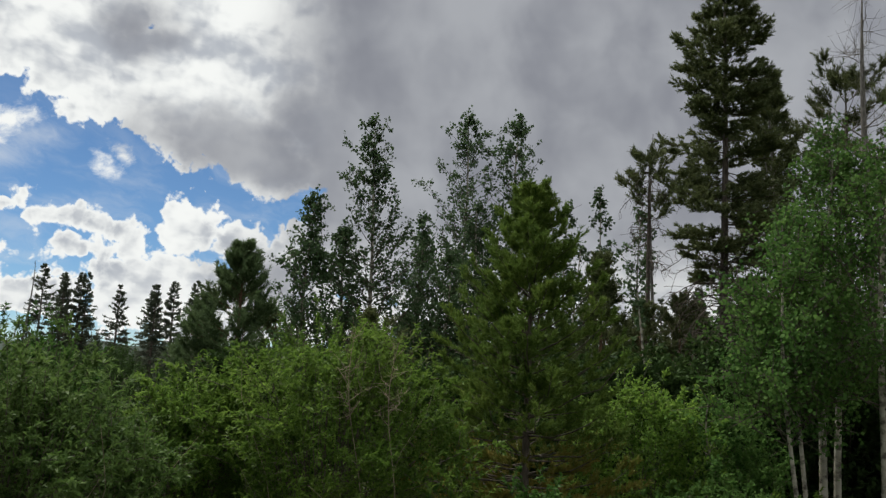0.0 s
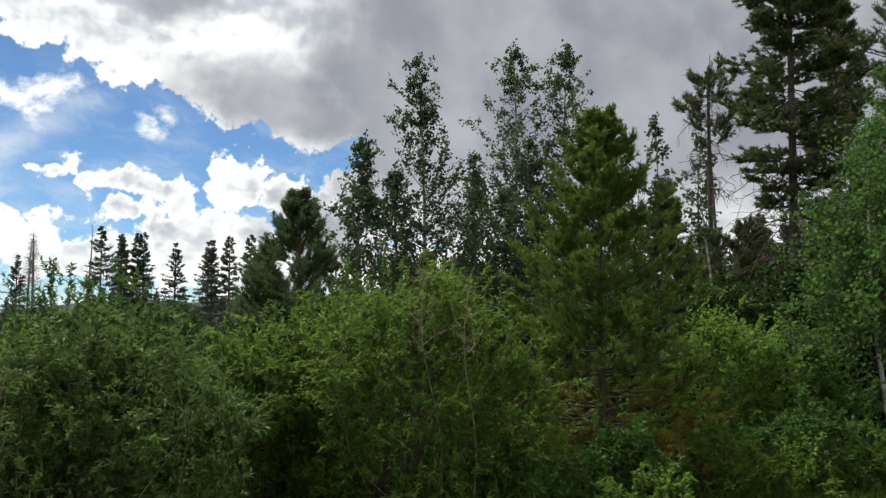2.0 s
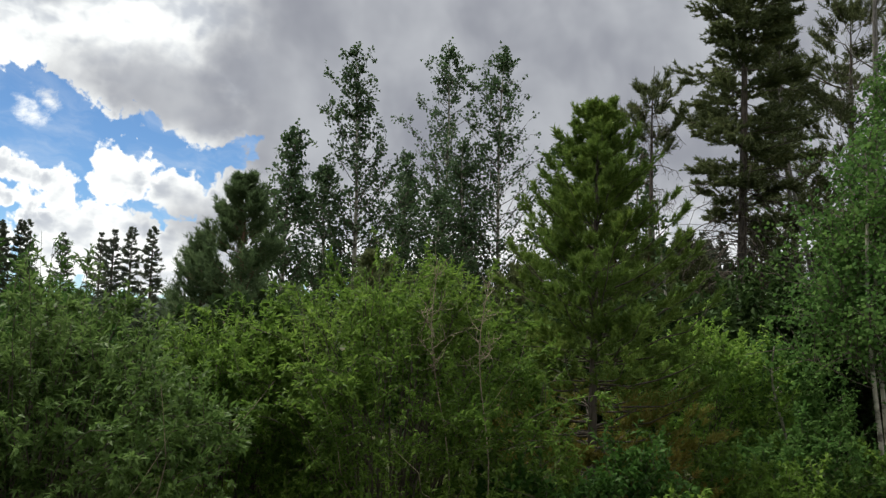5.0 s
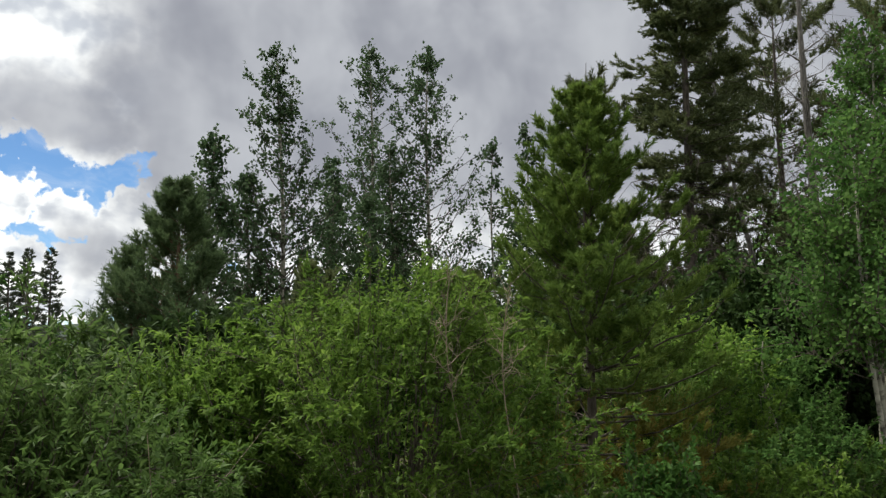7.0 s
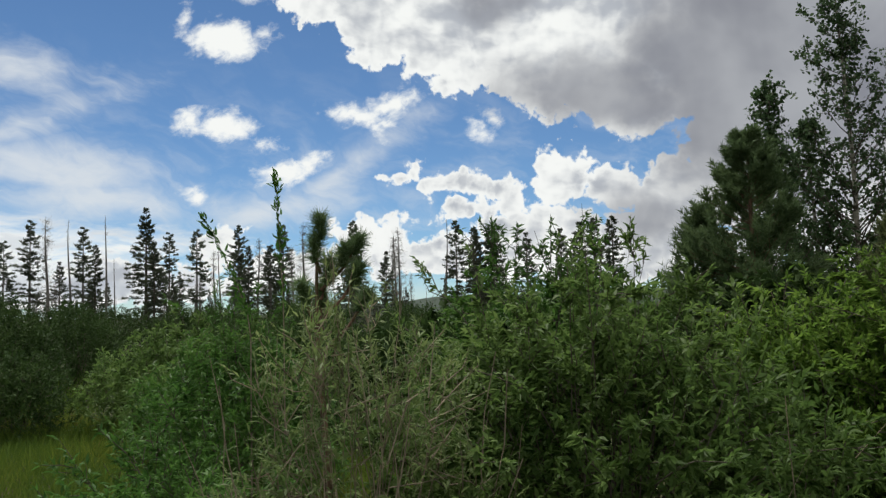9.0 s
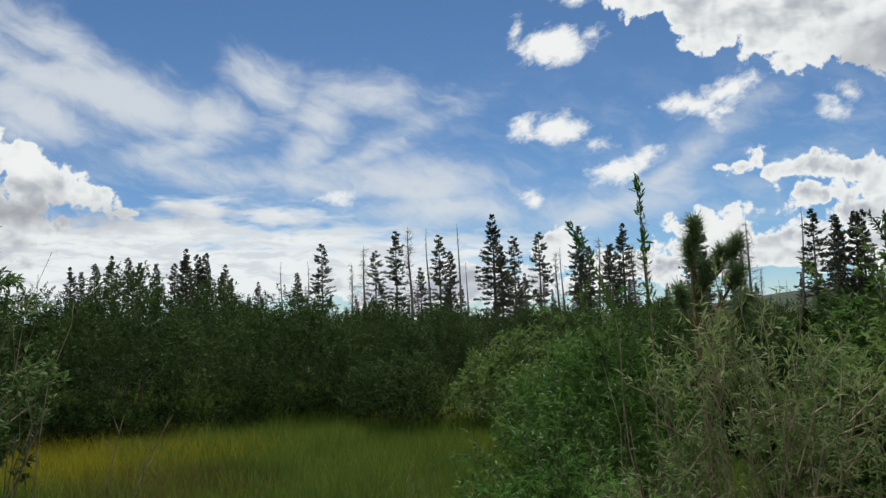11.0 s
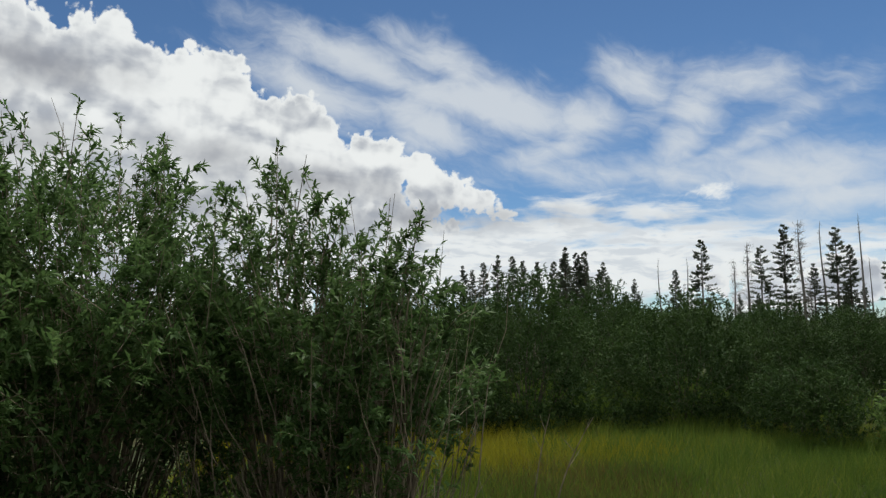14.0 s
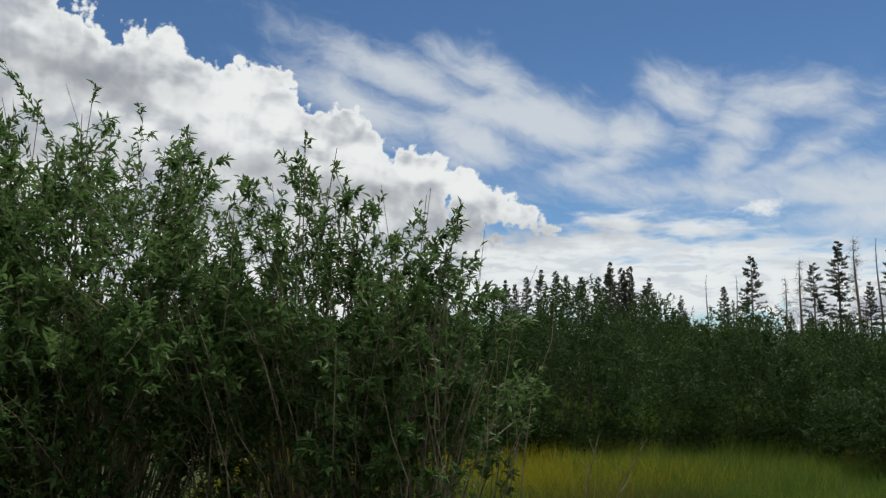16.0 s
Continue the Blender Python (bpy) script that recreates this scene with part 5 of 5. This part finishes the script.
for x, y, h in ((-62.3, 13.2, 6.67), (-62.2, 13.8, 6.78), (-65.3, 21.5, 5.47), (-57.0, 30.9, 6.53), (-51.7, 32.2, 6.48), (-88.3, 7.3, 7.14), (-88.2, 8.5, 7.90), (-86.9, 11.4, 8.40), (-87.7, 12.6, 8.00), (-85.5, 13.8, 7.72), (-85.3, 15.5, 7.71), (-80.9, 17.1, 7.40), (-85.6, 18.9, 6.68), (-80.3, 19.8, 5.92), (-14.1, 23.6, 4.18), (-26.9, 36.7, 5.92), (-29.6, 38.4, 6.06), (-30.4, 29.7, 5.87), (-15.4, 27.3, 4.62), (-27.1, 36.5, 5.87),):
    place(full[1], x, y, spots.uniform(0, 360), h / 6.0)
for x, y, h in ((-62.8, 19.5, 6.22), (-57.5, 19.8, 5.81), (-60.5, 30.8, 8.61), (-54.1, 30.1, 8.30), (-59.1, 33.5, 5.83), (-30.8, 37.4, 6.56),):
    place(bare[1], x, y, spots.uniform(0, 360), h / 6.0)
for x, y, h in ((-59.0, 21.4, 7.15), (-60.4, 26.2, 6.79), (-60.7, 28.1, 8.34), (-61.0, 32.1, 8.14), (-57.9, 37.3, 7.80), (-56.8, 39.0, 8.04), (-48.6, 36.7, 7.54), (-30.4, 37.8, 6.42),):
    place(half[0], x, y, spots.uniform(0, 360), h / 6.0)
for x, y, h in ((-61.1, 24.5, 6.00), (-59.8, 25.0, 7.15), (-55.7, 26.9, 8.19), (-51.2, 36.6, 6.06), (-49.3, 39.0, 6.97), (-43.3, 46.9, 7.13), (-44.9, 39.4, 7.73), (-28.8, 31.2, 5.55), (-39.4, 42.4, 6.47),):
    place(bare[0], x, y, spots.uniform(0, 360), h / 6.0)
# dark wood behind the row of aspens
for i in range(120):
    a, d = radians(spots.uniform(-34, 24)), spots.uniform(25, 42)
    place(full[i % 2], -math.sin(a) * d, math.cos(a) * d, spots.uniform(0, 360), spots.uniform(0.42, 0.66))
# thicker wood behind the tall conifer
for i in range(54):
    a, d = radians(spots.uniform(-24, 3)), spots.uniform(25, 35)
    place(full[i % 2], -math.sin(a) * d, math.cos(a) * d, spots.uniform(0, 360), spots.uniform(0.62, 0.8))
# low dark trees and grey stems between the trunks of the far line
for i in range(110):
    a, d = radians(spots.uniform(20, 100)), spots.uniform(58, 88)
    place((full[0], full[1], half[0])[i % 3], -2.4 - math.sin(a) * d, 1.6 + math.cos(a) * d, spots.uniform(0, 360), spots.uniform(0.42, 0.66))
for i in range(44):
    a, d = radians(spots.uniform(30, 84)), spots.uniform(58, 80)
    place(bare[i % 2], -2.4 - math.sin(a) * d, 1.6 + math.cos(a) * d, spots.uniform(0, 360), spots.uniform(0.45, 0.78))
